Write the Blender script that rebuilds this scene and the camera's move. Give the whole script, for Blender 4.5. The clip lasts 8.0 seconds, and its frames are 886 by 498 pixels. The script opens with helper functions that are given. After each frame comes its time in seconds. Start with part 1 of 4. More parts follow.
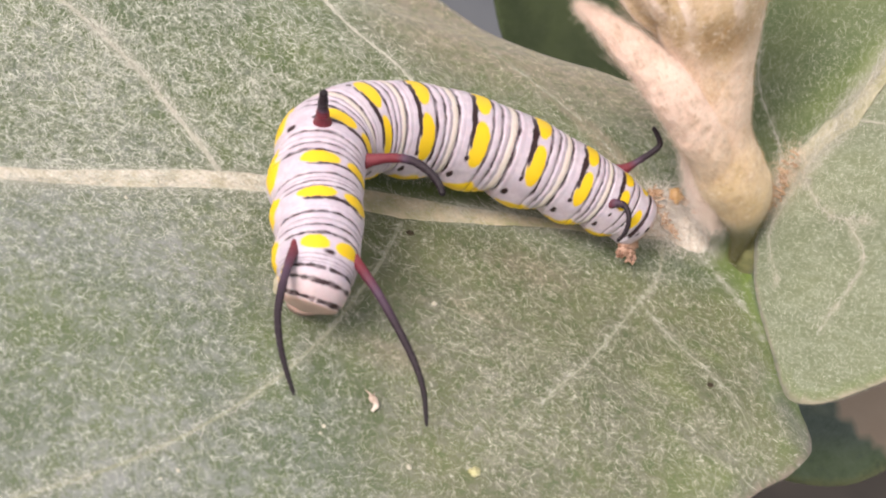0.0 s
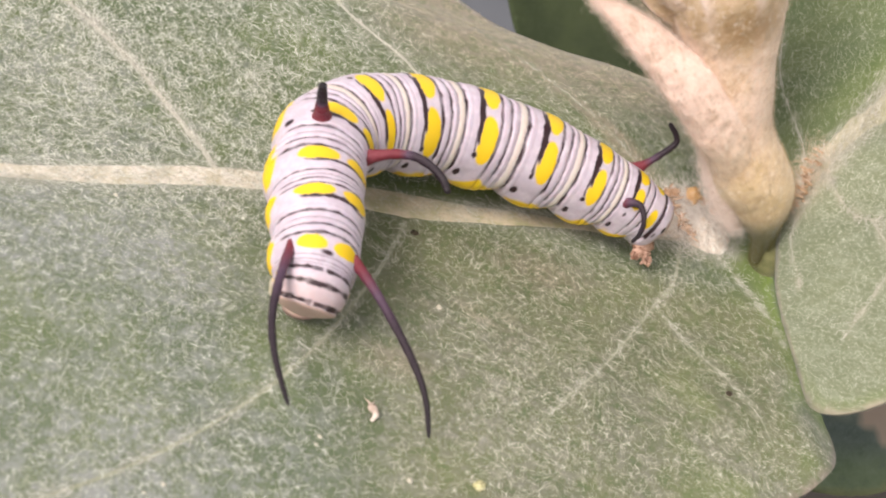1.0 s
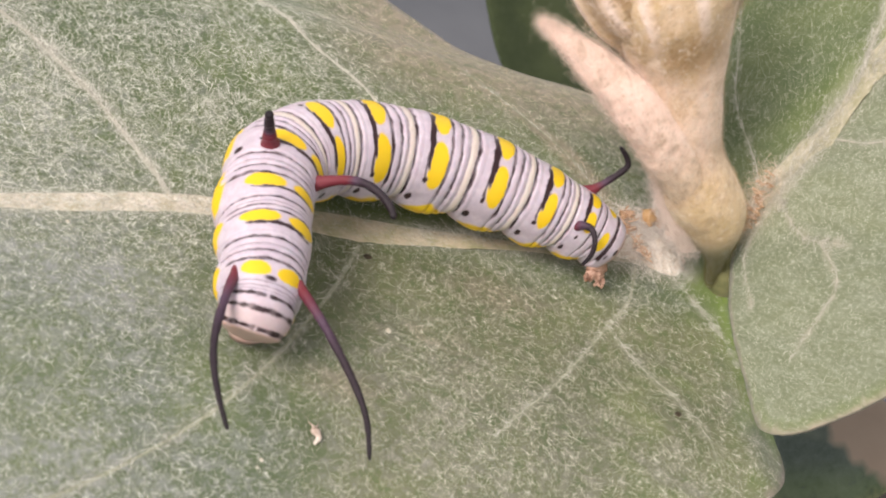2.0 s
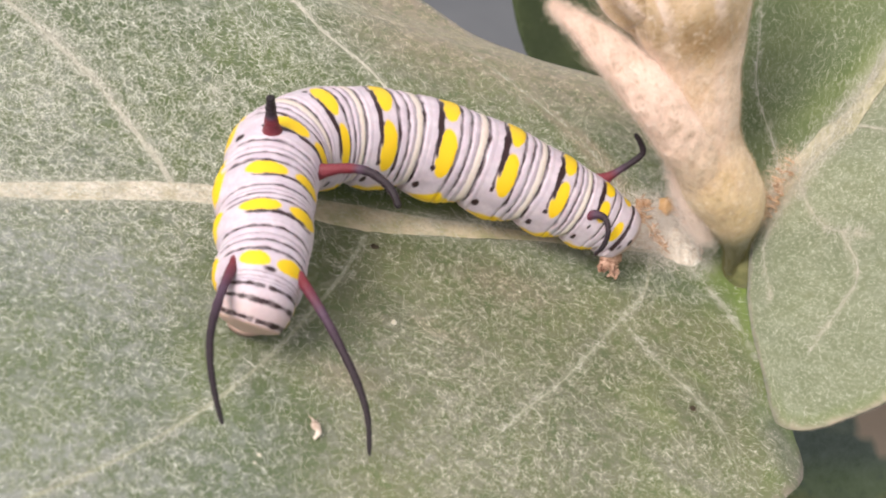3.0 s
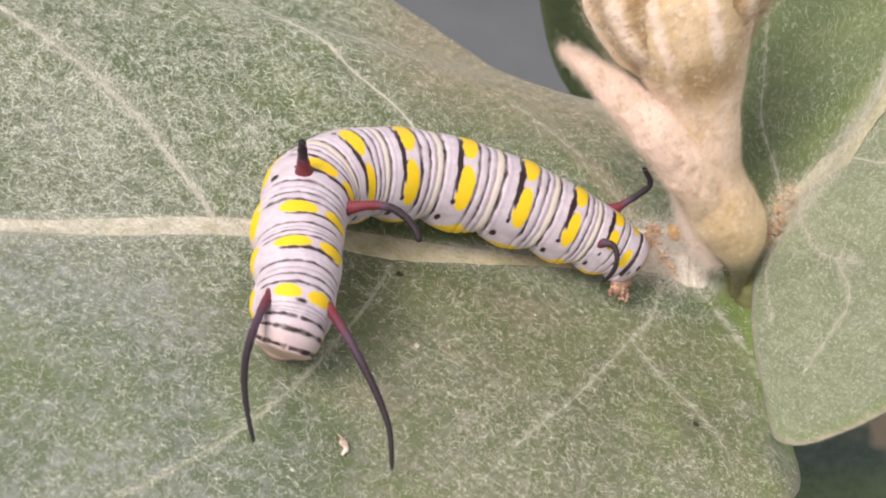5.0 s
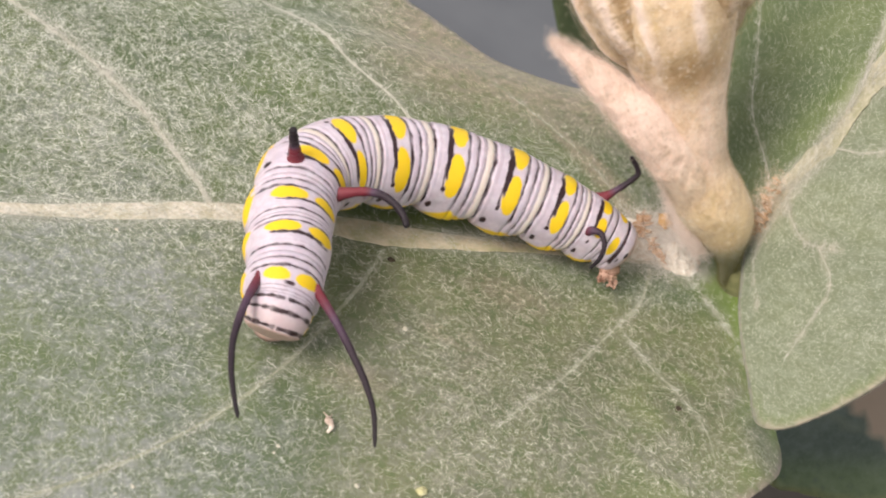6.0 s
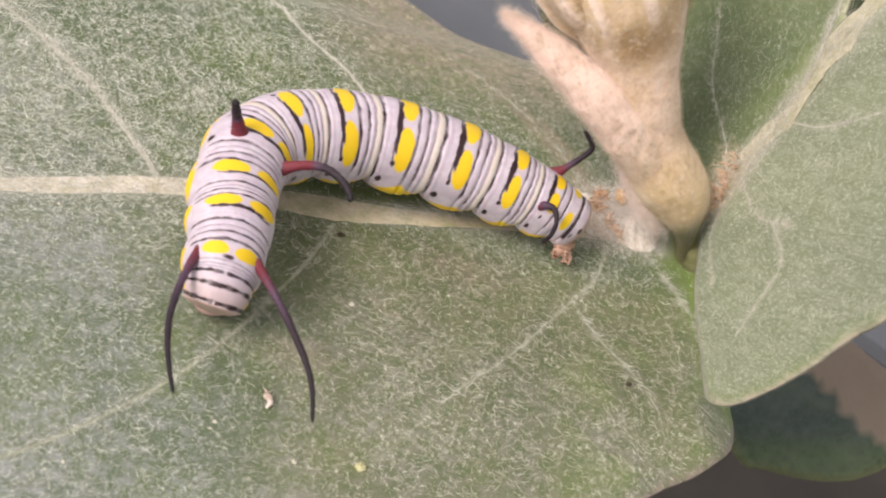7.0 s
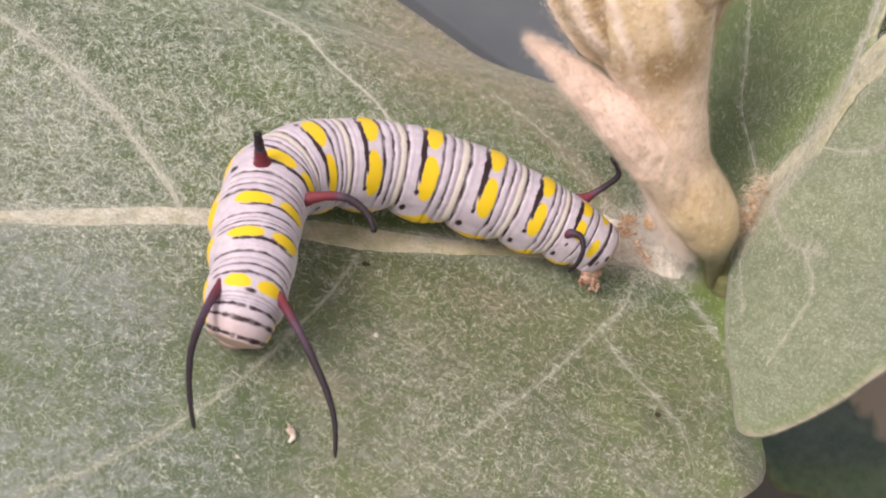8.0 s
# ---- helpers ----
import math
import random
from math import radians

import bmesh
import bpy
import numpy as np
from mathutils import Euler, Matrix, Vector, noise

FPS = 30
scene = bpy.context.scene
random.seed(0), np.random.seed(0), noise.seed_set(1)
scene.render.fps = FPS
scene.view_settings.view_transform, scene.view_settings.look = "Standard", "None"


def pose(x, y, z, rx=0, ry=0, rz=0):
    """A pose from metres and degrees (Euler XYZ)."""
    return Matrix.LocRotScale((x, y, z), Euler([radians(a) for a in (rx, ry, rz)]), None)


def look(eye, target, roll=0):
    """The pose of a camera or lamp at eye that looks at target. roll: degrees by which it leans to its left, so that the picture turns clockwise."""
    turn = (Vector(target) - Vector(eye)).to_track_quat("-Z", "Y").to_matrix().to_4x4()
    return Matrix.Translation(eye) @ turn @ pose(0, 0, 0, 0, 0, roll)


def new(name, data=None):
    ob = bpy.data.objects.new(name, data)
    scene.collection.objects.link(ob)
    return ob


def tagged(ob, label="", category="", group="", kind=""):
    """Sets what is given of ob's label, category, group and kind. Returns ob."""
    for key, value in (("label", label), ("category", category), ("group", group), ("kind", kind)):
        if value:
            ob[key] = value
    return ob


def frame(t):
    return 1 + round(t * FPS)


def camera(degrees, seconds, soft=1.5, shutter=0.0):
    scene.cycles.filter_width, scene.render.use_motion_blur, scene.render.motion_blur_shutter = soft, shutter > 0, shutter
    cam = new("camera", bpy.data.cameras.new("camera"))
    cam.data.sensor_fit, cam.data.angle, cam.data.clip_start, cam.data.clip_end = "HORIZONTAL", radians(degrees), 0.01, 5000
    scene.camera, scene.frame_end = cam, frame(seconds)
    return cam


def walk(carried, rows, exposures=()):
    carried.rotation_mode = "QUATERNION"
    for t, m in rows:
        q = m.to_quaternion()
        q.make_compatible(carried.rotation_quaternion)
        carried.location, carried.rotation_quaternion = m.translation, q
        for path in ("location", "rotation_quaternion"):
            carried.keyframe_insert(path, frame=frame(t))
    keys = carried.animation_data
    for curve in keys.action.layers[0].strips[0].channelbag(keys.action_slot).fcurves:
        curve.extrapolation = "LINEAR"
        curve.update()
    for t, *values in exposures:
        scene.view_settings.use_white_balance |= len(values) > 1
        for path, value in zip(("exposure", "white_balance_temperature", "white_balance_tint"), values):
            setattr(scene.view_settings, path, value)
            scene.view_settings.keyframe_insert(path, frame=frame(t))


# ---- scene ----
from mathutils.geometry import delaunay_2d_cdt

cam = camera(39.97, 8.0, soft=2.0, shutter=0.4)
cam.data.dof.use_dof, cam.data.dof.focus_distance, cam.data.dof.aperture_fstop = True, 0.085, 125.0
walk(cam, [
    (0.0, pose(-0.03926, -0.06147, 0.04801, 49.282, -22.142, -5.430)),
    (0.2, pose(-0.03922, -0.06109, 0.04758, 49.539, -22.100, -5.252)),
    (0.5, pose(-0.03914, -0.06053, 0.04694, 48.879, -21.802, -4.695)),
    (0.7, pose(-0.03851, -0.05988, 0.04660, 48.536, -21.317, -4.098)),
    (0.8, pose(-0.03820, -0.05955, 0.04642, 48.799, -21.398, -4.193)),
    (1.0, pose(-0.03757, -0.05890, 0.04608, 49.042, -21.806, -4.693)),
    (1.1, pose(-0.03721, -0.05895, 0.04645, 48.774, -21.704, -4.658)),
    (1.2, pose(-0.03685, -0.05899, 0.04682, 48.724, -21.887, -4.980)),
    (1.3, pose(-0.03650, -0.05903, 0.04720, 49.275, -22.146, -5.401)),
    (1.4, pose(-0.03614, -0.05907, 0.04757, 50.221, -22.470, -5.916)),
    (1.5, pose(-0.03578, -0.05911, 0.04795, 51.164, -22.528, -6.091)),
    (1.6, pose(-0.03563, -0.05920, 0.04802, 51.832, -22.493, -6.048)),
    (1.7, pose(-0.03548, -0.05930, 0.04809, 51.340, -22.171, -5.619)),
    (1.8, pose(-0.03533, -0.05939, 0.04816, 49.957, -21.902, -5.269)),
    (2.0, pose(-0.03503, -0.05958, 0.04831, 49.776, -21.515, -4.774)),
    (2.2, pose(-0.03472, -0.05962, 0.04796, 49.865, -21.422, -4.564)),
    (3.3, pose(-0.03266, -0.05807, 0.04781, 48.607, -20.320, -3.355)),
    (3.5, pose(-0.03255, -0.05839, 0.04844, 49.005, -20.320, -3.476)),
    (3.8, pose(-0.03301, -0.05925, 0.04920, 48.468, -19.779, -2.738)),
    (4.0, pose(-0.03331, -0.05982, 0.04972, 48.375, -19.586, -2.454)),
    (4.2, pose(-0.03339, -0.06053, 0.05068, 48.945, -19.846, -2.771)),
    (4.5, pose(-0.03351, -0.06159, 0.05214, 48.756, -19.565, -2.434)),
    (4.6, pose(-0.03372, -0.06154, 0.05243, 48.956, -19.394, -2.432)),
    (4.7, pose(-0.03393, -0.06148, 0.05272, 48.799, -19.239, -2.450)),
    (5.8, pose(-0.03220, -0.06326, 0.05479, 47.846, -18.634, -1.159)),
    (6.0, pose(-0.03188, -0.06358, 0.05517, 47.620, -18.501, -0.902)),
    (6.2, pose(-0.03174, -0.06376, 0.05552, 47.136, -17.622, 0.179)),
    (6.3, pose(-0.03167, -0.06386, 0.05570, 46.766, -17.270, 0.609)),
    (6.5, pose(-0.03153, -0.06404, 0.05606, 46.703, -17.571, 0.350)),
    (6.7, pose(-0.03021, -0.06375, 0.05584, 48.082, -17.914, -0.090)),
    (6.8, pose(-0.02955, -0.06360, 0.05573, 48.472, -18.380, -0.649)),
    (6.9, pose(-0.02889, -0.06346, 0.05562, 47.671, -18.545, -0.858)),
    (7.0, pose(-0.02823, -0.06331, 0.05551, 46.679, -18.466, -0.794)),
    (7.2, pose(-0.02767, -0.06325, 0.05594, 47.313, -18.637, -1.140)),
    (7.3, pose(-0.02739, -0.06322, 0.05616, 47.864, -18.573, -1.146)),
    (7.5, pose(-0.02683, -0.06316, 0.05659, 47.558, -18.368, -1.062)),
    (7.7, pose(-0.02716, -0.06271, 0.05634, 47.762, -18.014, -0.735)),
    (7.8, pose(-0.02732, -0.06248, 0.05621, 47.547, -17.388, -0.060)),
    (7.9, pose(-0.02749, -0.06225, 0.05608, 47.288, -17.078, 0.250)),
    (8.0, pose(-0.02765, -0.06203, 0.05596, 47.003, -17.075, 0.214)),
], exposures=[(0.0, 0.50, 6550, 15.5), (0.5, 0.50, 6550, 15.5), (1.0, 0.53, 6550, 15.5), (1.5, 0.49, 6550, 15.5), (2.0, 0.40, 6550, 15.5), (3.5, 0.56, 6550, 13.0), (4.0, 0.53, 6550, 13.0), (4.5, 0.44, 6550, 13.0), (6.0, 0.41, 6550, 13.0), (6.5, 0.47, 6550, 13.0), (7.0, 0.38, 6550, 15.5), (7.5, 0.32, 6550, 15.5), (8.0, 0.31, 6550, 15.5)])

# ---------------------------------------------------------------- light
SUN_FROM = Vector((-0.66, -0.36, 0.66)).normalized()
world = bpy.data.worlds.new("sky")
scene.world = world
world.use_nodes = True
wn, wl = world.node_tree.nodes, world.node_tree.links
sky = wn.new("ShaderNodeTexSky")
sky.sky_type, sky.sun_disc = "NISHITA", False
sky.sun_elevation = math.asin(SUN_FROM.z)
sky.sun_rotation = math.atan2(SUN_FROM.x, SUN_FROM.y)
sky.air_density, sky.dust_density = 1.0, 3.0
veil = wn.new("ShaderNodeMix")
veil.data_type = "RGBA"
veil.inputs[0].default_value = 0.7
veil.inputs[7].default_value = (6.0, 5.7, 5.3, 1)
wl.new(sky.outputs[0], veil.inputs[6])
wl.new(veil.outputs[2], wn["Background"].inputs[0])
wn["Background"].inputs[1].default_value = 0.12
sun_data = bpy.data.lights.new("sun", "SUN")
sun_data.energy, sun_data.angle, sun_data.color = 2.5, radians(26), (1.0, 0.92, 0.82)
sun = new("sun", sun_data)
sun.matrix_world = look(SUN_FROM * 2, (0, 0, 0))

# ---------------------------------------------------------------- materials
def shader(name, rough=0.6):
    m = bpy.data.materials.new(name)
    m.use_nodes = True
    t = m.node_tree
    b = t.nodes["Principled BSDF"]
    b.inputs["Roughness"].default_value = rough
    return m, t, b


def node(t, kind, _props=None, **inputs):
    """A node; inputs by name, a socket is linked, a value is set. _props: its settings."""
    n = t.nodes.new("ShaderNode" + kind)
    p = _props or {}
    if "operation" in p:
        n.operation = p["operation"]
    if "interpolation_type" in p:
        n.interpolation_type = p["interpolation_type"]
    if "data_type" in p:
        n.data_type = p["data_type"]
    if "blend_type" in p:
        n.blend_type = p["blend_type"]
    if "attribute_name" in p:
        n.attribute_name = p["attribute_name"]
    for key, value in inputs.items():
        slot = n.inputs[int(key[1:])] if key[0] == "i" and key[1:].isdigit() else n.inputs[key.replace("_", " ")]
        if isinstance(value, bpy.types.NodeSocket):
            t.links.new(value, slot)
        else:
            slot.default_value = value
    return n


def millimetres(t):
    c = t.nodes.new("ShaderNodeTexCoord")
    return node(t, "VectorMath", {"operation": "SCALE"}, i0=c.outputs["Object"], Scale=1000.0).outputs[0]


def grain(t, at, scale, detail=3.0, rough=0.6):
    return node(t, "TexNoise", Vector=at, Scale=scale, Detail=detail, Roughness=rough).outputs[0]


def ramp(t, fac, *stops):
    n = node(t, "ValToRGB", Fac=fac)
    e = n.color_ramp.elements
    while len(e) < len(stops):
        e.new(0.5)
    for one, (at, c) in zip(e, stops):
        one.position, one.color = at, (*c, 1) if len(c) == 3 else c
    return n.outputs[0]


def grey(t, fac, lo, hi):
    return node(t, "MapRange", {"interpolation_type": "SMOOTHSTEP"}, Value=fac, From_Min=lo, From_Max=hi).outputs[0]


def mixed(t, fac, a, b, how="MIX"):
    n = node(t, "Mix", {"data_type": "RGBA", "blend_type": how})
    for slot, value in ((0, fac), (6, a), (7, b)):
        if isinstance(value, bpy.types.NodeSocket):
            t.links.new(value, n.inputs[slot])
        elif slot:
            n.inputs[slot].default_value = (*value, 1)
        else:
            n.inputs[slot].default_value = value
    return n.outputs[2]


def product(t, a, b):
    return node(t, "Math", {"operation": "MULTIPLY"}, i0=a, i1=b).outputs[0]


def attribute(t, name):
    return node(t, "Attribute", {"attribute_name": name}).outputs["Fac"]


def bump(t, b, height, strength, distance):
    n = node(t, "Bump", Height=height, Strength=strength, Distance=distance)
    t.links.new(n.outputs[0], b.inputs["Normal"])


def leaf_material(name, dark, light, bloom, vein, edge, spec=0.35, drawn=None, cover=(0.10, 0.34, 0.55)):
    """drawn: two directions over which the felt's grain runs, where the blade is drawn out one way. cover: how much of the felt is even, cloudy and fine."""
    m, t, b = shader(name, 0.62)
    at = millimetres(t)
    if drawn:
        one, two = (node(t, "VectorMath", {"operation": "DOT_PRODUCT"}, i0=at, i1=d).outputs["Value"] for d in drawn)
        at = node(t, "CombineXYZ", X=one, Y=two).outputs[0]
    broad, cells, fine = grain(t, at, 0.16, 4), grain(t, at, 1.1, 5, 0.7), grain(t, at, 7.0, 4, 0.75)
    colour = mixed(t, grey(t, broad, 0.35, 0.65), dark, light)
    felt = attribute(t, "felt")
    colour = mixed(t, product(t, felt, cover[0]), colour, bloom)
    colour = mixed(t, product(t, grey(t, cells, 0.42, 0.68), product(t, felt, cover[1])), colour, bloom)
    colour = mixed(t, product(t, grey(t, fine, 0.48, 0.70), product(t, felt, cover[2])), colour, bloom)
    colour = mixed(t, product(t, attribute(t, "tan"), grey(t, cells, 0.25, 0.6)), colour, edge)
    colour = mixed(t, product(t, attribute(t, "fresh"), grey(t, cells, 0.2, 0.5)), colour, (0.17, 0.25, 0.045))
    colour = mixed(t, product(t, attribute(t, "vein"), grey(t, fine, 0.2, 0.55)), colour, vein)
    colour = mixed(t, attribute(t, "dry"), colour, mixed(t, broad, (0.20, 0.155, 0.115), (0.29, 0.235, 0.18)))
    t.links.new(colour, b.inputs["Base Color"])
    b.inputs["Sheen Weight"].default_value = 0.13
    b.inputs["Sheen Tint"].default_value = (0.86, 0.95, 1.0, 1)
    b.inputs["Sheen Roughness"].default_value = 0.5
    b.inputs["Specular IOR Level"].default_value = spec
    bump(t, b, mixed(t, 0.5, cells, fine), 0.5, 0.00012)
    return m


def plain(name, low, high, scale, rough=0.6, sheen=0.0, depth=0.00005, spec=0.4, olive_tint=None):
    """An optional second pair of colours shows where the mark of its name is set."""
    m, t, b = shader(name, rough)
    at = millimetres(t)
    n = grain(t, at, scale, 4)
    big = grain(t, at, scale * 0.2, 3)
    colour = mixed(t, grey(t, mixed(t, 0.45, n, big), 0.36, 0.64), low, high)
    if olive_tint:
        colour = mixed(t, product(t, attribute(t, "olive_tint"), 0.85), colour, mixed(t, grey(t, big, 0.35, 0.6), *olive_tint))
    t.links.new(colour, b.inputs["Base Color"])
    b.inputs["Sheen Weight"].default_value = sheen
    b.inputs["Specular IOR Level"].default_value = spec
    bump(t, b, n, 0.5, depth)
    return m


def hair_material(name, low, high):
    m, t, b = shader(name, 0.7)
    g = node(t, "NewGeometry").outputs["Random Per Island"]
    colour = mixed(t, g, low, high)
    t.links.new(mixed(t, attribute(t, "tan"), colour, mixed(t, g, (0.28, 0.225, 0.125), (0.72, 0.62, 0.44))), b.inputs["Base Color"])
    b.inputs["Specular IOR Level"].default_value = 0.25
    return m


def wool_hair_material(name, low, high):
    m, t, b = shader(name, 0.75)
    g = node(t, "NewGeometry").outputs["Random Per Island"]
    colour = mixed(t, g, low, high)
    colour = mixed(t, product(t, attribute(t, "pink"), 0.5), colour, (0.95, 0.76, 0.70))
    colour = mixed(t, product(t, attribute(t, "green"), 0.55), colour, (0.66, 0.52, 0.28))
    colour = mixed(t, product(t, attribute(t, "rib"), 0.95), colour, (0.97, 0.86, 0.81))
    colour = mixed(t, product(t, attribute(t, "brown"), 0.85), colour, (0.33, 0.225, 0.095))
    colour = mixed(t, product(t, attribute(t, "foot"), 0.9), colour, (0.13, 0.13, 0.045))
    t.links.new(colour, b.inputs["Base Color"])
    b.inputs["Specular IOR Level"].default_value = 0.25
    return m


def wool_material():
    m, t, b = shader("woolly_bud", 0.85)
    at = millimetres(t)
    broad, mid, fine = grain(t, at, 0.28, 4), grain(t, at, 1.0, 5, 0.7), grain(t, at, 6.0, 4, 0.75)
    colour = mixed(t, grey(t, broad, 0.40, 0.62), (0.70, 0.50, 0.31), (0.87, 0.66, 0.53))
    colour = mixed(t, product(t, attribute(t, "pink"), grey(t, broad, 0.15, 0.5)), colour, (0.95, 0.72, 0.65))
    colour = mixed(t, product(t, grey(t, fine, 0.50, 0.68), 0.55), colour, (0.88, 0.76, 0.66))
    colour = mixed(t, product(t, attribute(t, "green"), 0.70), colour, (0.64, 0.49, 0.235))
    colour = mixed(t, product(t, attribute(t, "rib"), 0.95), colour, (0.93, 0.76, 0.68))
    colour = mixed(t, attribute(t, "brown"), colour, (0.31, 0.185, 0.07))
    colour = mixed(t, product(t, grey(t, mid, 0.50, 0.66), 0.42), colour, (0.46, 0.28, 0.16))
    colour = mixed(t, product(t, grey(t, mid, 0.46, 0.32), 0.35), colour, (0.92, 0.78, 0.68))
    speck, tuft = grain(t, at, 2.7, 5, 0.75), grain(t, at, 1.7, 4, 0.7)
    colour = mixed(t, product(t, grey(t, speck, 0.56, 0.68), 0.38), colour, (0.44, 0.25, 0.12))
    colour = mixed(t, product(t, grey(t, tuft, 0.54, 0.70), 0.5), colour, (0.93, 0.82, 0.74))
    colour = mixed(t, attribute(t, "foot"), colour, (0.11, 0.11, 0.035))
    t.links.new(colour, b.inputs["Base Color"])
    b.inputs["Sheen Weight"].default_value = 0.7
    bump(t, b, mixed(t, 0.5, mixed(t, 0.5, mid, speck), fine), 0.8, 0.0002)
    return m


def skin_material():
    m, t, b = shader("caterpillar_skin", 0.42)
    at = millimetres(t)
    fine, mid = grain(t, at, 9.0, 4), grain(t, at, 1.5, 3)
    colour = mixed(t, grey(t, mid, 0.35, 0.7), (0.515, 0.448, 0.532), (0.605, 0.536, 0.616))
    colour = mixed(t, attribute(t, "cream"), colour, (0.60, 0.54, 0.42))
    colour = mixed(t, attribute(t, "pink"), colour, (0.54, 0.37, 0.31))
    colour = mixed(t, attribute(t, "yellow"), colour, (0.80, 0.54, 0.014))
    colour = mixed(t, attribute(t, "black"), colour, (0.026, 0.010, 0.014))
    t.links.new(colour, b.inputs["Base Color"])
    b.inputs["Subsurface Weight"].default_value = 0.07
    b.inputs["Subsurface Scale"].default_value = 0.0006
    b.inputs["Specular IOR Level"].default_value = 0.4
    bump(t, b, fine, 0.35, 0.00006)
    return m


def tentacle_material():
    m, t, b = shader("tentacle_skin", 0.48)
    at = millimetres(t)
    n = grain(t, at, 5.0, 4)
    colour = ramp(t, attribute(t, "along"), (0.0, (0.21, 0.045, 0.060)), (0.22, (0.155, 0.022, 0.034)), (0.5, (0.082, 0.046, 0.080)), (0.8, (0.026, 0.017, 0.025)), (1.0, (0.014, 0.010, 0.014)))
    t.links.new(mixed(t, product(t, grey(t, n, 0.5, 0.7), 0.15), colour, (0.055, 0.030, 0.042)), b.inputs["Base Color"])
    b.inputs["Specular IOR Level"].default_value = 0.3
    bump(t, b, n, 0.9, 0.00010)
    return m


LEAF = leaf_material("felted_leaf", (0.052, 0.088, 0.014), (0.094, 0.134, 0.029), (0.278, 0.296, 0.286), (0.42, 0.415, 0.345), (0.30, 0.24, 0.19))
LEAF_PALE = leaf_material("felted_leaf_pale", (0.052, 0.095, 0.015), (0.10, 0.145, 0.034), (0.50, 0.525, 0.44), (0.44, 0.435, 0.355), (0.52, 0.47, 0.37), 0.35, ((0.94, -0.05, 0.35), (0.22, -0.68, -0.70)), (0.16, 0.14, 0.42))
# distant leaves: the shade they stand in is put into darker leaf colours
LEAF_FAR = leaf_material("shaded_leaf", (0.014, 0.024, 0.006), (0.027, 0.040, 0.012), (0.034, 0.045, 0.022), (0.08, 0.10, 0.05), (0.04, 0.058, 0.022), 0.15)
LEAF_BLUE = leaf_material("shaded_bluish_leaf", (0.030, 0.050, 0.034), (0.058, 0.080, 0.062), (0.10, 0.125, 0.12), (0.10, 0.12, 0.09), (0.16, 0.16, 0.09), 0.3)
RIB_PALE = plain("pale_rib", (0.40, 0.39, 0.24), (0.61, 0.57, 0.44), 2.4, 0.7, 0.3, 0.0003)
VEIN_FAINT = plain("faint_vein", (0.235, 0.255, 0.165), (0.355, 0.362, 0.275), 2.2, 0.7, 0.3, 0.0002)
VEIN = plain("vein", (0.37, 0.375, 0.29), (0.59, 0.57, 0.50), 2.6, 0.65, 0.3)
MIDRIB = plain("midrib", (0.46, 0.42, 0.285), (0.74, 0.69, 0.61), 3.4, 0.6, 0.3, 0.0002, olive_tint=((0.37, 0.36, 0.19), (0.56, 0.48, 0.32)))
HAIR = hair_material("leaf_hair", (0.33, 0.35, 0.27), (0.81, 0.825, 0.75))
HAIR_FINE = hair_material("fine_leaf_hair", (0.36, 0.38, 0.30), (0.86, 0.87, 0.765))
HAIR_VEIN = hair_material("vein_hair", (0.43, 0.43, 0.37), (0.74, 0.73, 0.67))
HAIR_TAN = wool_hair_material("bud_hair", (0.50, 0.34, 0.205), (0.96, 0.86, 0.77))
HAIR_WHITE = hair_material("white_wool", (0.78, 0.72, 0.66), (0.93, 0.89, 0.85))
WOOL = wool_material()
SKIN = skin_material()
TENTACLE = tentacle_material()
GLAND = plain("gland", (0.46, 0.27, 0.15), (0.70, 0.50, 0.35), 2.0, 0.5)
AMBER = plain("amber_gland", (0.46, 0.25, 0.09), (0.66, 0.42, 0.20), 1.4, 0.45)
PAD = plain("wool_pad", (0.62, 0.48, 0.35), (0.97, 0.92, 0.86), 2.2, 0.85, 0.5, 0.0006)
STEM = plain("stem", (0.09, 0.10, 0.035), (0.17, 0.17, 0.07), 1.0, 0.7, 0.3)
FLAKE = plain("pale_flake", (0.44, 0.33, 0.27), (0.67, 0.59, 0.52), 3.0, 0.6)
PALE_FLAKE = plain("cream_flake", (0.48, 0.45, 0.36), (0.72, 0.69, 0.60), 3.0, 0.6)
YELLOW_FLAKE = plain("yellow_flake", (0.46, 0.44, 0.22), (0.62, 0.60, 0.38), 3.0, 0.6)
DARK_FLAKE = plain("dark_flake", (0.03, 0.022, 0.012), (0.07, 0.05, 0.03), 3.0, 0.6)
PALE_FOOT = plain("pale_foot", (0.42, 0.38, 0.26), (0.58, 0.54, 0.42), 2.5, 0.5)
PROLEG = plain("proleg", (0.26, 0.13, 0.085), (0.56, 0.37, 0.29), 4.0, 0.6)
SOIL = plain("soil", (0.022, 0.020, 0.017), (0.045, 0.038, 0.032), 0.012, 0.9, 0, 0.002)
PAVING = plain("paving", (0.083, 0.091, 0.104), (0.120, 0.129, 0.143), 0.008, 0.8, 0, 0.001)

# ---------------------------------------------------------------- building (lengths in millimetres)
ORIGIN = {}
rng = np.random.default_rng(7)


def thing(name, base, label, category, group="", kind=""):
    ob = new(name)
    ob.location = [v / 1000 for v in base]
    ob.empty_display_size = 0.002
    ORIGIN[ob] = np.array(base, float)
    return tagged(ob, label, category, group, kind)


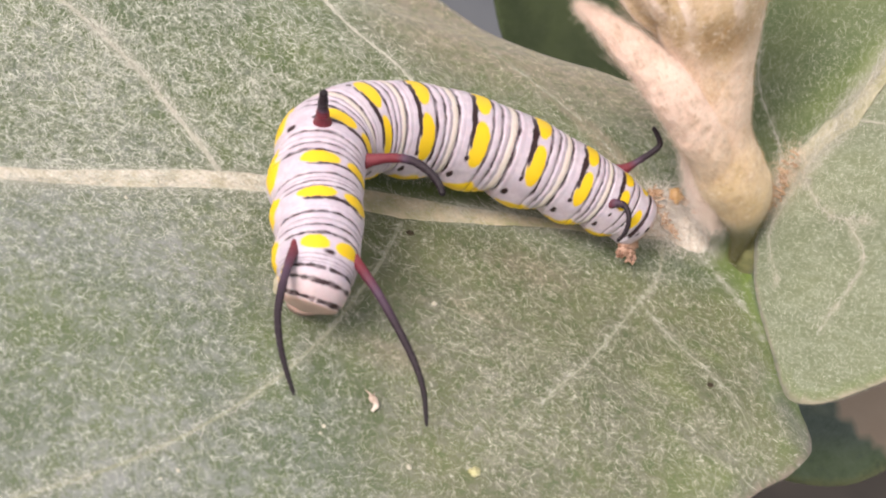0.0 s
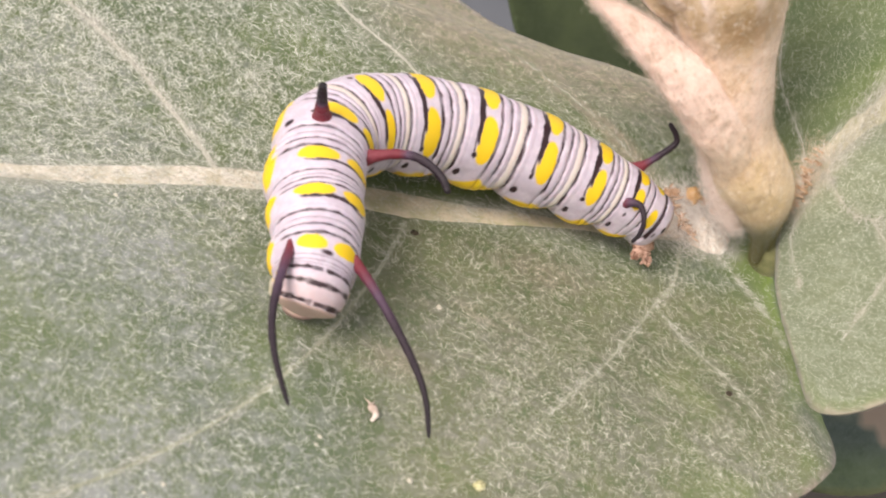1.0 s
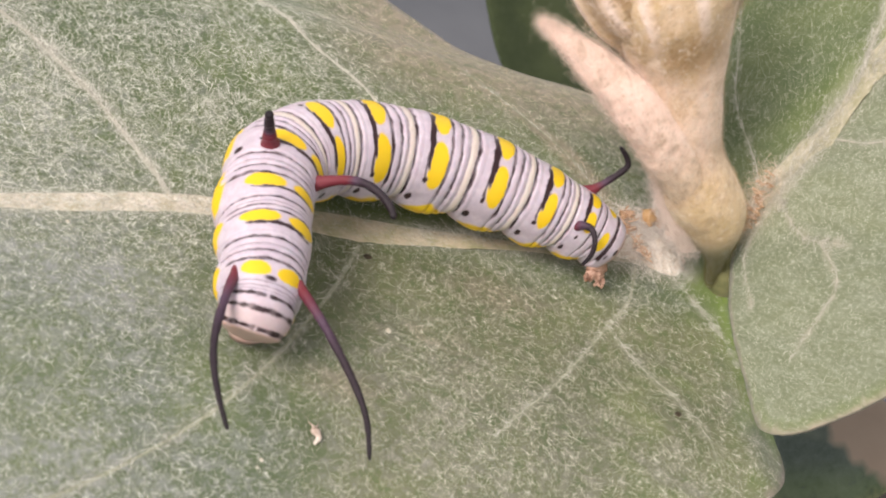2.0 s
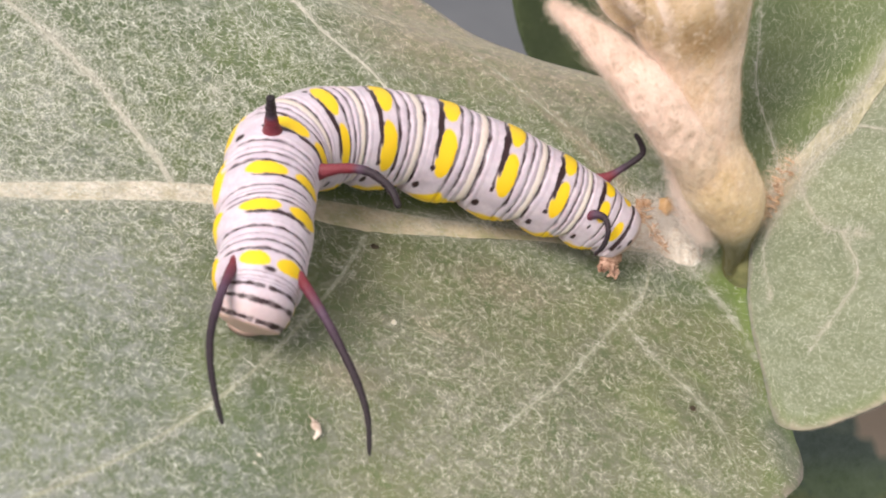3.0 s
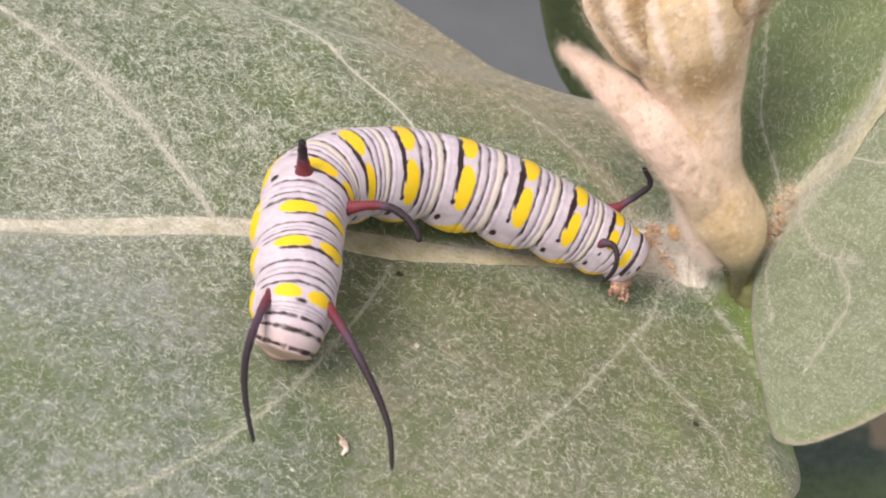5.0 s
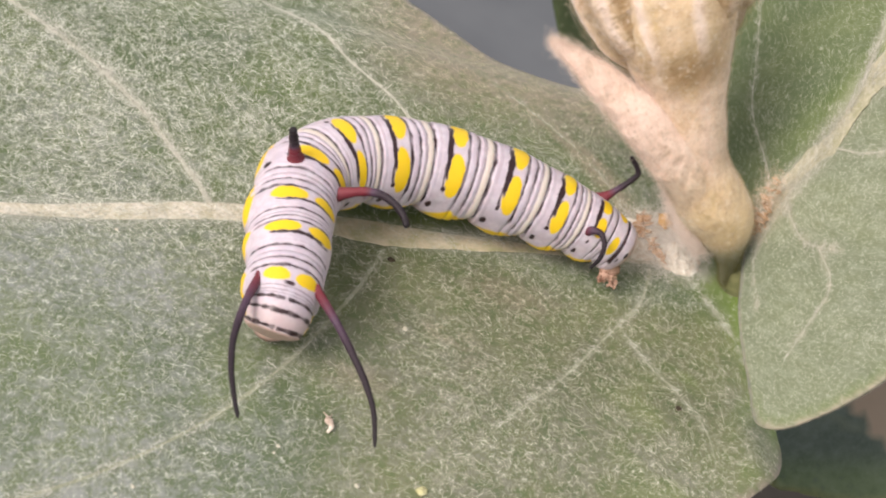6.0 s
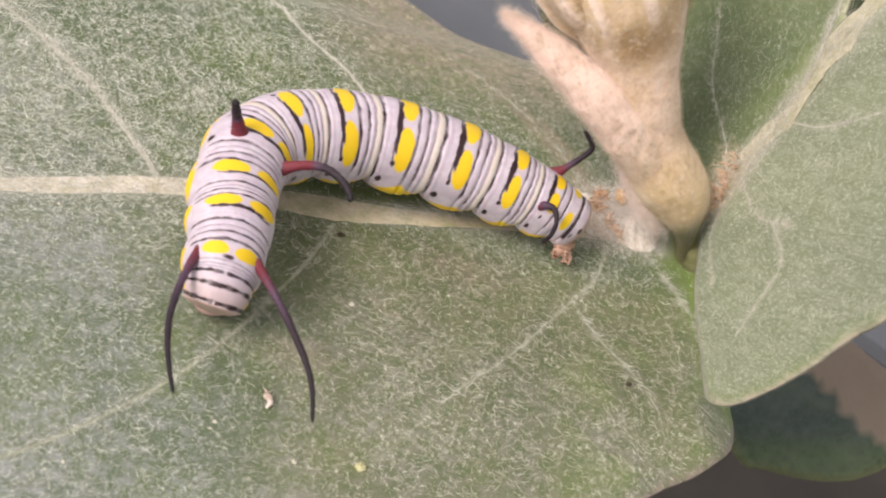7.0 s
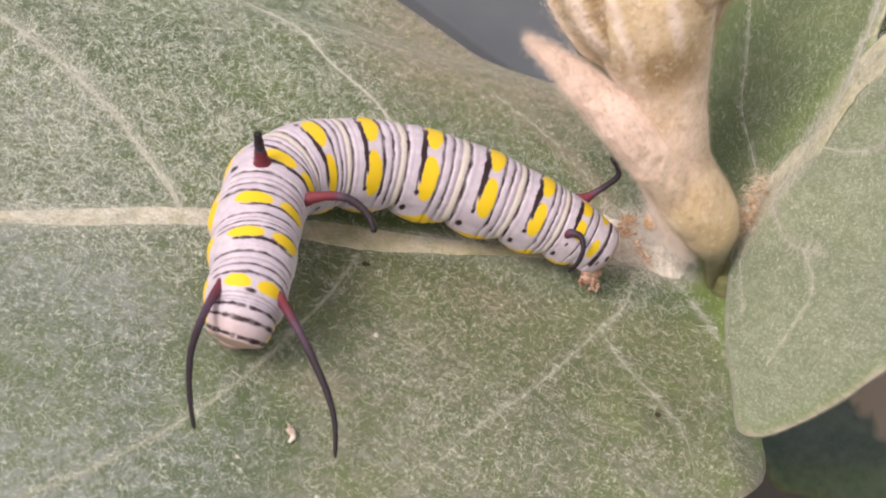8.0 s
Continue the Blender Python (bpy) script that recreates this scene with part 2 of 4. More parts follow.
def part(name, verts, faces, material, parent=None, label="", origin=None, marks=None, kind="", smooth=True):
    """One mesh object under a thing or a part. marks: values per vertex, by name."""
    verts = np.asarray(verts, float)
    origin = np.array(ORIGIN[parent] if origin is None else origin, float)
    mesh = bpy.data.meshes.new(name)
    mesh.from_pydata(((verts - origin) / 1000).tolist(), [], faces if isinstance(faces, list) else faces.tolist())
    for key, values in (marks or {}).items():
        mesh.attributes.new(key, "FLOAT", "POINT").data.foreach_set("value", np.asarray(values, np.float32))
    mesh.polygons.foreach_set("use_smooth", np.full(len(mesh.polygons), smooth))
    mesh.materials.append(material)
    ob = new(name, mesh)
    ob.parent = parent
    ob.location = (origin - (ORIGIN[parent] if parent else 0)) / 1000
    ORIGIN[ob] = origin
    return tagged(ob, label, kind=kind)


def step(a):
    a = np.clip(a, 0, 1)
    return a * a * (3 - 2 * a)


def spline(points, count, closed=False):
    """Catmull-Rom through the points, evenly spaced."""
    p = np.array(points, float)
    p = np.vstack([p[-1], p, p[0], p[1]]) if closed else np.vstack([2 * p[0] - p[1], p, 2 * p[-1] - p[-2]])
    u = np.linspace(0, 1, 24, endpoint=False)[:, None]
    out = []
    for a, b, c, d in zip(p, p[1:], p[2:], p[3:]):
        out.append(0.5 * (2 * b + (c - a) * u + (2 * a - 5 * b + 4 * c - d) * u**2 + (3 * b - a - 3 * c + d) * u**3))
    out = np.vstack([*out, p[-2:-1]])
    length = np.r_[0, np.cumsum(np.linalg.norm(np.diff(out, axis=0), axis=1))]
    at = np.linspace(0, length[-1], count, endpoint=not closed)
    return np.stack([np.interp(at, length, out[:, k]) for k in range(p.shape[1])], 1)


def smooth_run(values, s):
    """A smooth curve through evenly spaced values."""
    p = np.array(values, float)
    p = np.r_[2 * p[0] - p[1], p, 2 * p[-1] - p[-2]]
    at = np.clip(s, 0, 1) * (len(values) - 1)
    k = np.minimum(at.astype(int), len(values) - 2)
    u = at - k
    a, b, c, d = p[k], p[k + 1], p[k + 2], p[k + 3]
    return 0.5 * (2 * b + (c - a) * u + (2 * a - 5 * b + 4 * c - d) * u**2 + (3 * b - a - 3 * c + d) * u**3)


def wobble(p, scale, seed=0.0):
    """Smooth noise in -1..1 for rows of points, cheap and even."""
    q = np.asarray(p, float) * scale + seed
    s = np.zeros(len(q))
    for k, (a, b, c) in enumerate(((1.0, 0.7, 0.4), (-0.6, 1.1, 0.9), (0.5, -0.8, 1.3), (1.4, 0.3, -1.0), (-1.2, -0.9, 0.6))):
        s += np.sin(q @ np.array([a, b, c]) * (1 + 0.35 * k) + 1.7 * k)
    return s / 3.2


def patchy(uv, scale, seed=0):
    """Value noise in -1..1 over a plane, with no grain in any direction."""
    table = np.random.default_rng(seed).uniform(-1, 1, (97, 97))
    q = np.asarray(uv, float) * scale @ np.array([[0.8, 0.6], [-0.6, 0.8]]) + 500
    i = np.floor(q).astype(int)
    f = step(q - i)
    (x, y), (p, r) = (i % 97).T, ((i + 1) % 97).T
    return (table[x, y] * (1 - f[:, 0]) + table[p, y] * f[:, 0]) * (1 - f[:, 1]) + (table[x, r] * (1 - f[:, 0]) + table[p, r] * f[:, 0]) * f[:, 1]


def tube(points, radii, rings, sides, up=(0, 0, 1), flat=1.0, shape=None, cap=True):
    """A loft round a curve. radii: along it; flat: height over width; shape(s, phi, centre) scales the radius. Returns verts, faces, s, phi."""
    c = spline(points, rings)
    s = np.linspace(0, 1, rings)
    r = np.maximum(smooth_run(radii, s), 0.02) if not callable(radii) else radii(s)
    tangent = np.gradient(c, axis=0)
    tangent /= np.linalg.norm(tangent, axis=1)[:, None]
    lift = np.array(up, float) - tangent * (tangent @ np.array(up, float))[:, None]
    lift /= np.linalg.norm(lift, axis=1)[:, None]
    side = np.cross(tangent, lift)
    phi = np.linspace(-math.pi, math.pi, sides, endpoint=False)
    S, P = np.repeat(s, sides), np.tile(phi, rings)
    k = np.repeat(r, sides) * (shape(S, P, np.repeat(c, sides, 0)) if shape else 1)
    v = np.repeat(c, sides, 0) + (k * np.sin(P))[:, None] * np.repeat(side, sides, 0) + (k * flat * np.cos(P))[:, None] * np.repeat(lift, sides, 0)
    i, j = np.meshgrid(np.arange(rings - 1), np.arange(sides), indexing="ij")
    a, b = i * sides + j, i * sides + (j + 1) % sides
    f = np.stack([a, a + sides, b + sides, b], -1).reshape(-1, 4).tolist()
    if cap:
        f += [list(range(sides)), list(range(rings * sides - 1, (rings - 1) * sides - 1, -1))]
    return v, f, S, P


def blob(centre, size, seed=0, rough=0.18, rings=9, sides=12, turn=0.0):
    """A small uneven lump."""
    t, p = np.meshgrid(np.linspace(0.12, math.pi - 0.12, rings), np.linspace(0, 2 * math.pi, sides, endpoint=False), indexing="ij")
    d = np.stack([np.sin(t) * np.cos(p), np.sin(t) * np.sin(p), np.cos(t)], -1).reshape(-1, 3)
    d *= (1 + rough * wobble(d, 3.1, seed))[:, None]
    d *= np.array(size)
    c, s = math.cos(turn), math.sin(turn)
    d = d @ np.array([[c, s, 0], [-s, c, 0], [0, 0, 1]])
    i, j = np.meshgrid(np.arange(rings - 1), np.arange(sides), indexing="ij")
    a, b = i * sides + j, i * sides + (j + 1) % sides
    f = np.stack([a, a + sides, b + sides, b], -1).reshape(-1, 4).tolist() + [list(range(sides - 1, -1, -1)), list(range((rings - 1) * sides, rings * sides))]
    return d + np.array(centre), f


def inside(poly, pts):
    hit = np.zeros(len(pts), bool)
    x, y = pts.T
    for (x0, y0), (x1, y1) in zip(poly, np.roll(poly, -1, 0)):
        cross = (y0 > y) != (y1 > y)
        hit ^= cross & (x < (x1 - x0) * (y - y0) / (y1 - y0 + 1e-12) + x0)
    return hit


def nearest(pts, line):
    """The distance of points to a polyline's samples."""
    out = np.full(len(pts), 1e9)
    for q in line:
        out = np.minimum(out, ((pts - q) ** 2).sum(1))
    return np.sqrt(out)


def blade(outline, spacing, lift, thick, veins, fringe=3.0):
    """A leaf blade with two faces and a rim. lift: (u, v) to points. Returns verts, faces, marks and the outline."""
    edge = spline(outline, int(np.linalg.norm(np.diff(np.vstack([outline, outline[:1]]), axis=0), axis=1).sum() / spacing), closed=True)
    edge = edge + 0.03 * spacing * rng.normal(size=edge.shape)
    lo, hi = edge.min(0), edge.max(0)
    g = np.stack(np.meshgrid(np.arange(lo[0], hi[0], spacing), np.arange(lo[1], hi[1], spacing)), -1).reshape(-1, 2)
    g = g + rng.uniform(-0.25, 0.25, g.shape) * spacing
    g = g[inside(edge, g)]
    g = g[nearest(g, edge) > 0.6 * spacing]
    pts = [Vector(p) for p in np.vstack([edge, g])]
    v2, _, tri, *_ = delaunay_2d_cdt(pts, [], [list(range(len(edge)))], 1, 1e-5)
    uv, tri = np.array([tuple(p) for p in v2]), np.array([list(f) for f in tri])
    top = lift(uv)
    e = 0.01
    du, dv = lift(uv + (e, 0)) - top, lift(uv + (0, e)) - top
    normal = np.cross(du, dv)
    normal /= np.linalg.norm(normal, axis=1)[:, None]
    n = len(uv)
    seen = {}
    for f in tri:
        for a, b in ((f[0], f[1]), (f[1], f[2]), (f[2], f[0])):
            seen[(a, b)] = 1
    rim = [(a, b) for a, b in seen if (b, a) not in seen]
    faces = tri.tolist() + (tri[:, ::-1] + n).tolist() + [[b, a, a + n, b + n] for a, b in rim]
    near = nearest(uv, edge)
    vein = np.zeros(n)
    for line, width in veins:
        vein = np.maximum(vein, np.exp(-((nearest(uv, line) / width) ** 2)))
    tan = np.exp(-((near / fringe) ** 2))
    return np.vstack([top, top - normal * thick]), faces, {"vein": np.r_[vein, vein], "tan": np.r_[tan, tan], "felt": np.ones(2 * n), "near": np.r_[near, near]}, edge


def strands(base, along, normal, length, width, rise, curl, stations=4):
    """Many fine hairs as thin bent ribbons."""
    n = len(base)
    across = np.cross(normal, along)
    u = np.linspace(0, 1, stations)[None, :, None]
    bend = (curl * rng.normal(size=n))[:, None, None]
    bend2 = (curl * rng.normal(size=n))[:, None, None]
    L = np.asarray(length)[:, None, None]
    up = np.asarray(rise)[:, None, None]
    mid = base[:, None] + L * (along[:, None] * (u - 0.25 * np.abs(bend) * u**2) + across[:, None] * (bend * u**2 + bend2 * np.sin(3.1 * u)) * 0.6
                               + normal[:, None] * up * u * (1.5 - u))
    turn = rng.uniform(-0.6, 0.6, n)[:, None, None]
    flat = across[:, None] * np.cos(turn) + normal[:, None] * np.sin(turn)
    half = np.asarray(width)[:, None, None] * (1 - 0.6 * u) / 2
    v = np.stack([mid - flat * half, mid + flat * half], 2).reshape(-1, 3)
    k = (np.arange(n)[:, None] * stations + np.arange(stations - 1)[None]).reshape(-1) * 2
    return v, np.stack([k, k + 1, k + 3, k + 2], 1)


def leaf_hairs(edge, lift, count, box, lengths, width, rise, keep=None, side=1, shorter=None, drawn=None, spread=None, stations=5):
    """Hairs lying on a blade's upper face, thick and thin by patches. spread: how the patches are drawn out over the blade."""
    M = np.eye(2) if spread is None else np.array(spread)
    tufts = rng.uniform((box[0], box[1]), (box[2], box[3]), (count // 3, 2))
    loose = np.where(rng.uniform(0, 1, (count, 1)) < 0.55, 0.05, 0.28)
    uv = tufts[rng.integers(0, len(tufts), count)] + rng.normal(size=(count, 2)) * loose @ np.linalg.inv(M)
    uv = uv[inside(edge, uv)]
    q = uv @ M
    patch = 0.30 * patchy(q, 0.11, 11) + 0.30 * patchy(q, 0.3, 12) + 0.30 * patchy(q, 0.75, 2) + 0.35 * patchy(q, 2.4, 3)
    uv = uv[rng.uniform(-1.25, 0.75, len(uv)) < patch]
    uv = uv[nearest(uv, edge) > 0.35]
    if keep is not None:
        uv = uv[keep(uv)]
    top = lift(uv)
    du, dv = lift(uv + (0.01, 0)) - top, lift(uv + (0, 0.01)) - top
    normal = side * np.cross(du, dv)
    normal /= np.linalg.norm(normal, axis=1)[:, None]
    du /= np.linalg.norm(du, axis=1)[:, None]
    dv = np.cross(normal, du)
    a = rng.uniform(0, 2 * math.pi, len(uv))[:, None]
    way = np.c_[np.cos(a), np.sin(a)] @ (np.eye(2) if drawn is None else np.array(drawn)).T
    reach = np.linalg.norm(way, axis=1)
    way /= reach[:, None]
    along = du * way[:, :1] + dv * way[:, 1:]
    n = len(uv)
    length = rng.uniform(*lengths, n) * (shorter(uv) if shorter else 1) * reach
    return strands(top - normal * 0.02, along, normal, length, rng.uniform(0.6, 1.4, n) * width * (0.35 + 0.65 * (shorter(uv) if shorter else 1)), rng.uniform(0.05, rise, n), 0.55, stations)


def vein_hairs(lines, lift, per_mm, side=1):
    """Paler hairs that lie along the veins. lines: (polyline, width)."""
    roots, ways = [], []
    for line, width in lines:
        length = np.linalg.norm(np.diff(line, axis=0), axis=1).sum()
        n = int(length * per_mm * (0.5 + width))
        at = rng.uniform(0, len(line) - 1.001, n)
        at = at[rng.uniform(-1.1, 0.8, n) < patchy(np.c_[at, at * 0], 0.55, int(n) % 91)]
        n = len(at)
        k = at.astype(int)
        f = (at - k)[:, None]
        way = line[k + 1] - line[k]
        way /= np.linalg.norm(way, axis=1)[:, None]
        across = np.c_[-way[:, 1], way[:, 0]]
        roots.append(line[k] * (1 - f) + line[k + 1] * f + across * (rng.normal(size=n) * (0.06 + 0.19 * width))[:, None])
        a = rng.normal(size=n)[:, None] * 0.65
        ways.append(way * np.cos(a) + across * np.sin(a))
    uv, way = np.vstack(roots), np.vstack(ways)
    top = lift(uv)
    normal = side * np.cross(lift(uv + (0.01, 0)) - top, lift(uv + (0, 0.01)) - top)
    normal /= np.linalg.norm(normal, axis=1)[:, None]
    along = lift(uv + 0.01 * way) - top
    along /= np.linalg.norm(along, axis=1)[:, None]
    n = len(uv)
    return strands(top + 0.03 * normal, along, normal, rng.uniform(0.25, 0.9, n), rng.uniform(0.024, 0.046, n), rng.uniform(0.05, 0.4, n), 0.5)


def rib(name, line, lift, width, height, material, parent, taper=0.35, lee=False):
    """A vein as a low ridge that follows the blade. lee: wider and a darker olive where the body lies beside it."""
    path = lift(line)
    main = name == "midrib"

    def shape(q, p, c):
        k = width / 2 * (1 - (1 - taper) * q) * (1 + (0.07 if main else 0.16 if taper > 0.5 else 0.4) * wobble(c, 1.3) + 0.06 * wobble(c, 4.1))
        if main:
            k *= 0.15 + 0.85 * step(q / 0.12)
        if lee:
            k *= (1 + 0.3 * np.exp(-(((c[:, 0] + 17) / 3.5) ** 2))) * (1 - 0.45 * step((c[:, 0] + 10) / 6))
        return k

    v, f, _, _ = tube(path, [1.0, 1.0], max(12, len(line)) * 2, 16, up=RIB_UP, flat=height / width, shape=shape)
    olive_tint = step((v[:, 0] + 22) / 2.5) * step((4 - v[:, 0]) / 4) * np.clip(0.85 + 0.3 * wobble(v, 0.7, 3), 0, 1)
    return part(name, v, f, material, parent, marks={"olive_tint": olive_tint} if lee else None)


# ---------------------------------------------------------------- ground far below
def ground():
    v, f = [], []
    n = 24
    for i in range(n + 1):
        for j in range(n + 1):
            v.append((-60000 + 120000 * i / n, -60000 + 120000 * j / n, -300))
    for i in range(n):
        for j in range(n):
            a = i * (n + 1) + j
            f.append([a, a + n + 1, a + n + 2, a + 1])
    ob = part("ground", v, f, SOIL, origin=(0, 0, -300))
    tagged(ob, "bare brown soil far below the plant", "soil", kind="structure")
    c, s = math.cos(radians(-38)), math.sin(radians(-38))
    flat = [(-9000, 0), (9000, 0), (9000, 3200), (-9000, 3200)]
    pts = [(330 + c * x - s * y, 315 + s * x + c * y) for x, y in flat]
    top, low = [(x, y, -292) for x, y in pts], [(x, y, -302) for x, y in pts]
    faces = [[0, 1, 2, 3], [7, 6, 5, 4]] + [[(k + 1) % 4, k, k + 4, (k + 1) % 4 + 4] for k in range(4)]
    slab = part("pavement", top + low, faces, PAVING, origin=(0, 0, -300), smooth=False)
    tagged(slab, "grey concrete paving far below the plant", "paving", kind="structure")


ground()


# ---------------------------------------------------------------- the broad leaf
def leaf_height(uv):
    x, y = uv[:, 0], uv[:, 1]
    z = -0.8 + 3.0 * step((y - 1) / 13) - 2.4 * step((y - 19) / 8) + 1.2 * step((-y - 3) / 12)
    z -= 2.4 * step((x - 8) / 8) * step((-y - 4) / 6)
    z += 0.08 * np.sin(0.42 * x + 0.3 * y) * np.cos(0.33 * y - 0.11 * x) - 0.004 * np.clip(-45 - x, 0, 99) ** 1.5
    return z


def leaf_lift(uv):
    uv = np.asarray(uv, float)
    return np.c_[uv, leaf_height(uv)]


RIB_UP = (0, 0, 1)
LEAF_VEINS = {
    "midrib": ([(9.0, 4.7), (5, 4.4), (-4.5, 3.2), (-8, 2.7), (-12.1, 1.85), (-16.1, 1.05), (-19.5, 0.6), (-26.8, -0.3), (-33.4, -2.55), (-38.2, -4.25), (-41.5, -5.45), (-60, -11.5), (-82, -17)], 2.4),
    "v1": ([(-28.9, -0.2), (-30.1, 1.8), (-32.2, 4.2), (-34.6, 6.4), (-36.9, 8.1), (-41.7, 11), (-58, 19)], 0.95),
    "v2": ([(-13, 5), (-14.5, 9.5), (-16.6, 12.9), (-20.6, 16.7), (-24, 21), (-36, 32)], 0.6),
    "v3": ([(3.5, 6.5), (0.3, 10.9), (-3.8, 14.9), (-8.5, 19.1), (-12.5, 23)], 0.55),
    "v4": ([(-16.5, -0.6), (-18.1, -4.8), (-19.7, -8.3), (-22.8, -14.2), (-26.9, -19.5), (-33.2, -25.2), (-46, -33)], 0.6),
    "v5": ([(4.6, 3.9), (3.4, 0.2), (1.0, -3.1), (-4.4, -10.3), (-8.6, -15.0), (-14, -22)], 0.65),
    "v6": ([(1.1, -2.8), (2.7, -6.3), (4.7, -9.5), (5.8, -12.2), (6, -15.5)], 0.5),
    "v7": ([(7.0, 4.6), (8.9, 2.5), (10.4, -0.6), (11.2, -4)], 0.4),
}
LEAF_EDGE = [(11.2, 6.5), (12.4, 3.4), (12.0, -1.2), (12.5, -5), (13.0, -8.2), (12.6, -11.2), (11.2, -14.2), (8.0, -17.2), (4.0, -19.9), (-3, -26), (-15, -34),
             (-35, -40), (-60, -38), (-85, -25), (-100, -8), (-88, 12), (-65, 30), (-42, 38), (-26, 38), (-15.5, 32.3), (-11.3, 29.3), (-7.5, 26.3),
             (-4.5, 25.2), (-1.5, 24.6), (4, 24.6), (8, 20), (10.8, 12)]


def body_shade(uv):
    """The strip of the blade beside the midrib where thinner felt stands in for the body's shade."""
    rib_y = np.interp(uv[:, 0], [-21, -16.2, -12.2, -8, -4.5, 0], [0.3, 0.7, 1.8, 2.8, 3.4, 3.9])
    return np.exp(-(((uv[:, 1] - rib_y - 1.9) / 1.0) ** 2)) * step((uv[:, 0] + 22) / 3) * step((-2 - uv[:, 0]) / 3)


def leaf_tan(p):
    """Where the felt is stained brownish: towards the far margin, under the tail and before the body."""
    x, y = p[:, 0], p[:, 1]
    out = 0.75 * step((y - 9) / 12) * step((x + 24) / 12)
    out = np.maximum(out, 0.5 * np.exp(-(((x + 7) / 5) ** 2) - ((y + 2.5) / 2.6) ** 2))
    out = np.maximum(out, 0.45 * step(patchy(p[:, :2], 0.5, 41) + 0.35) * np.exp(-(((x + 13) / 6) ** 2) - ((y + 9) / 4.5) ** 2))
    out = np.maximum(out, 0.85 * np.exp(-((nearest(p[:, :2], spline(LEAF_VEINS["v3"][0], 24)) / 1.0) ** 2)))
    out = np.maximum(out, 0.24 * step((x + 24) / 8) * step((2 - y) / 4))
    return np.maximum(out, 0.5 * np.exp(-(((x + 18) / 3.2) ** 2) - ((y + 14) / 1.8) ** 2))


def broad_leaf():
    leaf = thing("leaf", (0, 0, -0.8), "broad felted grey-green leaf with pale midrib, bearing the caterpillar", "leaf")
    lines = {k: spline(p, 60) for k, (p, _) in LEAF_VEINS.items()}
    v, f, marks, edge = blade(np.array(LEAF_EDGE, float), 0.6, leaf_lift, 0.35, [(lines[k], (w * 0.38 if k == "midrib" else w * 0.24) + 0.05) for k, (_, w) in LEAF_VEINS.items()], 0.3)
    faint = np.max([np.exp(-((nearest(v[:, :2], lines[k]) / 0.8) ** 2)) for k in ("v3", "v4", "v5", "v6")], 0)
    marks["vein"] *= 1 - 0.6 * faint
    # more felt towards the left stands in for the sky's pale sheen on the blade
    marks["felt"] = 1.1 - 0.15 * step((v[:, 0] + 22) / 22) + 0.45 * step((-24 - v[:, 0]) / 10)
    marks["felt"] -= 0.35 * np.exp(-(((v[:, 0] + 17) / 12) ** 2) - ((v[:, 1] - 16) / 8) ** 2)
    # sky sheen at the left, then shading right of the body, both put into felt
    marks["felt"] += 0.9 * np.exp(-(((v[:, 0] + 36) / 11) ** 2) - ((v[:, 1] + 8) / 5.5) ** 2) - 0.25 * np.exp(-(((v[:, 0] + 12) / 7) ** 2) - ((v[:, 1] + 6) / 5) ** 2)
    marks["felt"] += 0.35 * step((-v[:, 1] - 14) / 6) + 0.35 * step((-v[:, 1] - 14) / 6) * step((-v[:, 0] - 11) / 7)
    marks["felt"] -= 0.45 * step((v[:, 0] + 13) / 6) * step((2 - v[:, 1]) / 4) * step((v[:, 1] + 16) / 8)
    marks["felt"] -= 0.35 * step((v[:, 1] - 3) / 4) * step((-16 - v[:, 0]) / 8)
    # felt cut under and right of the body, darkening the blade like its shadow
    marks["felt"] -= 0.8 * body_shade(v) + 0.7 * np.exp(-(((v[:, 0] + 18.6) / 3.6) ** 2) - ((v[:, 1] + 7) / 6.5) ** 2)
    marks["felt"] = np.clip(marks["felt"], 0.1, 3)
    marks["felt"] *= 1 + 0.45 * patchy(v[:, :2], 0.11, 11) + 0.25 * patchy(v[:, :2], 0.3, 12)
    marks["felt"] *= 1 - 0.55 * step((v[:, 0] - 1) / 8) * step((6 - v[:, 1]) / 6)
    marks["tan"] = np.maximum(marks["tan"], leaf_tan(v))
    near = marks.pop("near")
    marks["fresh"] = 0.95 * np.exp(-((near / 1.5) ** 2)) * step((v[:, 0] - 8) / 2) * step((v[:, 1] + 12.5) / 3) * step((6 - v[:, 1]) / 2)
    marks["fresh"] += 0.62 * np.exp(-(((v[:, 0] - 9.5) / 1.3) ** 2) - ((v[:, 1] - 4.3) / 2.0) ** 2) + 0.55 * step(patchy(v[:, :2], 0.45, 31) - 0.25) * step((v[:, 0] + 4) / 8) * step((3 - v[:, 1]) / 4)
    marks["felt"] *= (1 - 0.6 * np.clip(marks["fresh"], 0, 1)) * (1 - 0.5 * np.exp(-((near / 1.6) ** 2)) * step((v[:, 0] - 6) / 4))
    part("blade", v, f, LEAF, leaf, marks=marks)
    for k, (_, w) in LEAF_VEINS.items():
        if k == "midrib":
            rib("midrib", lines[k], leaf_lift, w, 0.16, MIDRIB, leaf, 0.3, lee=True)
        else:
            bold = k in ("v1", "v2")
            rib("side_vein", lines[k], leaf_lift, w * (0.5 if bold else 0.42 if k == "v4" else 0.45), 0.035 if bold else 0.022, VEIN if bold else VEIN_FAINT, leaf, 0.7 if bold or k == "v4" else 0.1)
    soft = ("v3", "v4", "v5", "v6", "v7")
    hv, hf = vein_hairs([(lines[k], w) for k, (_, w) in LEAF_VEINS.items() if k not in soft], leaf_lift, 30)
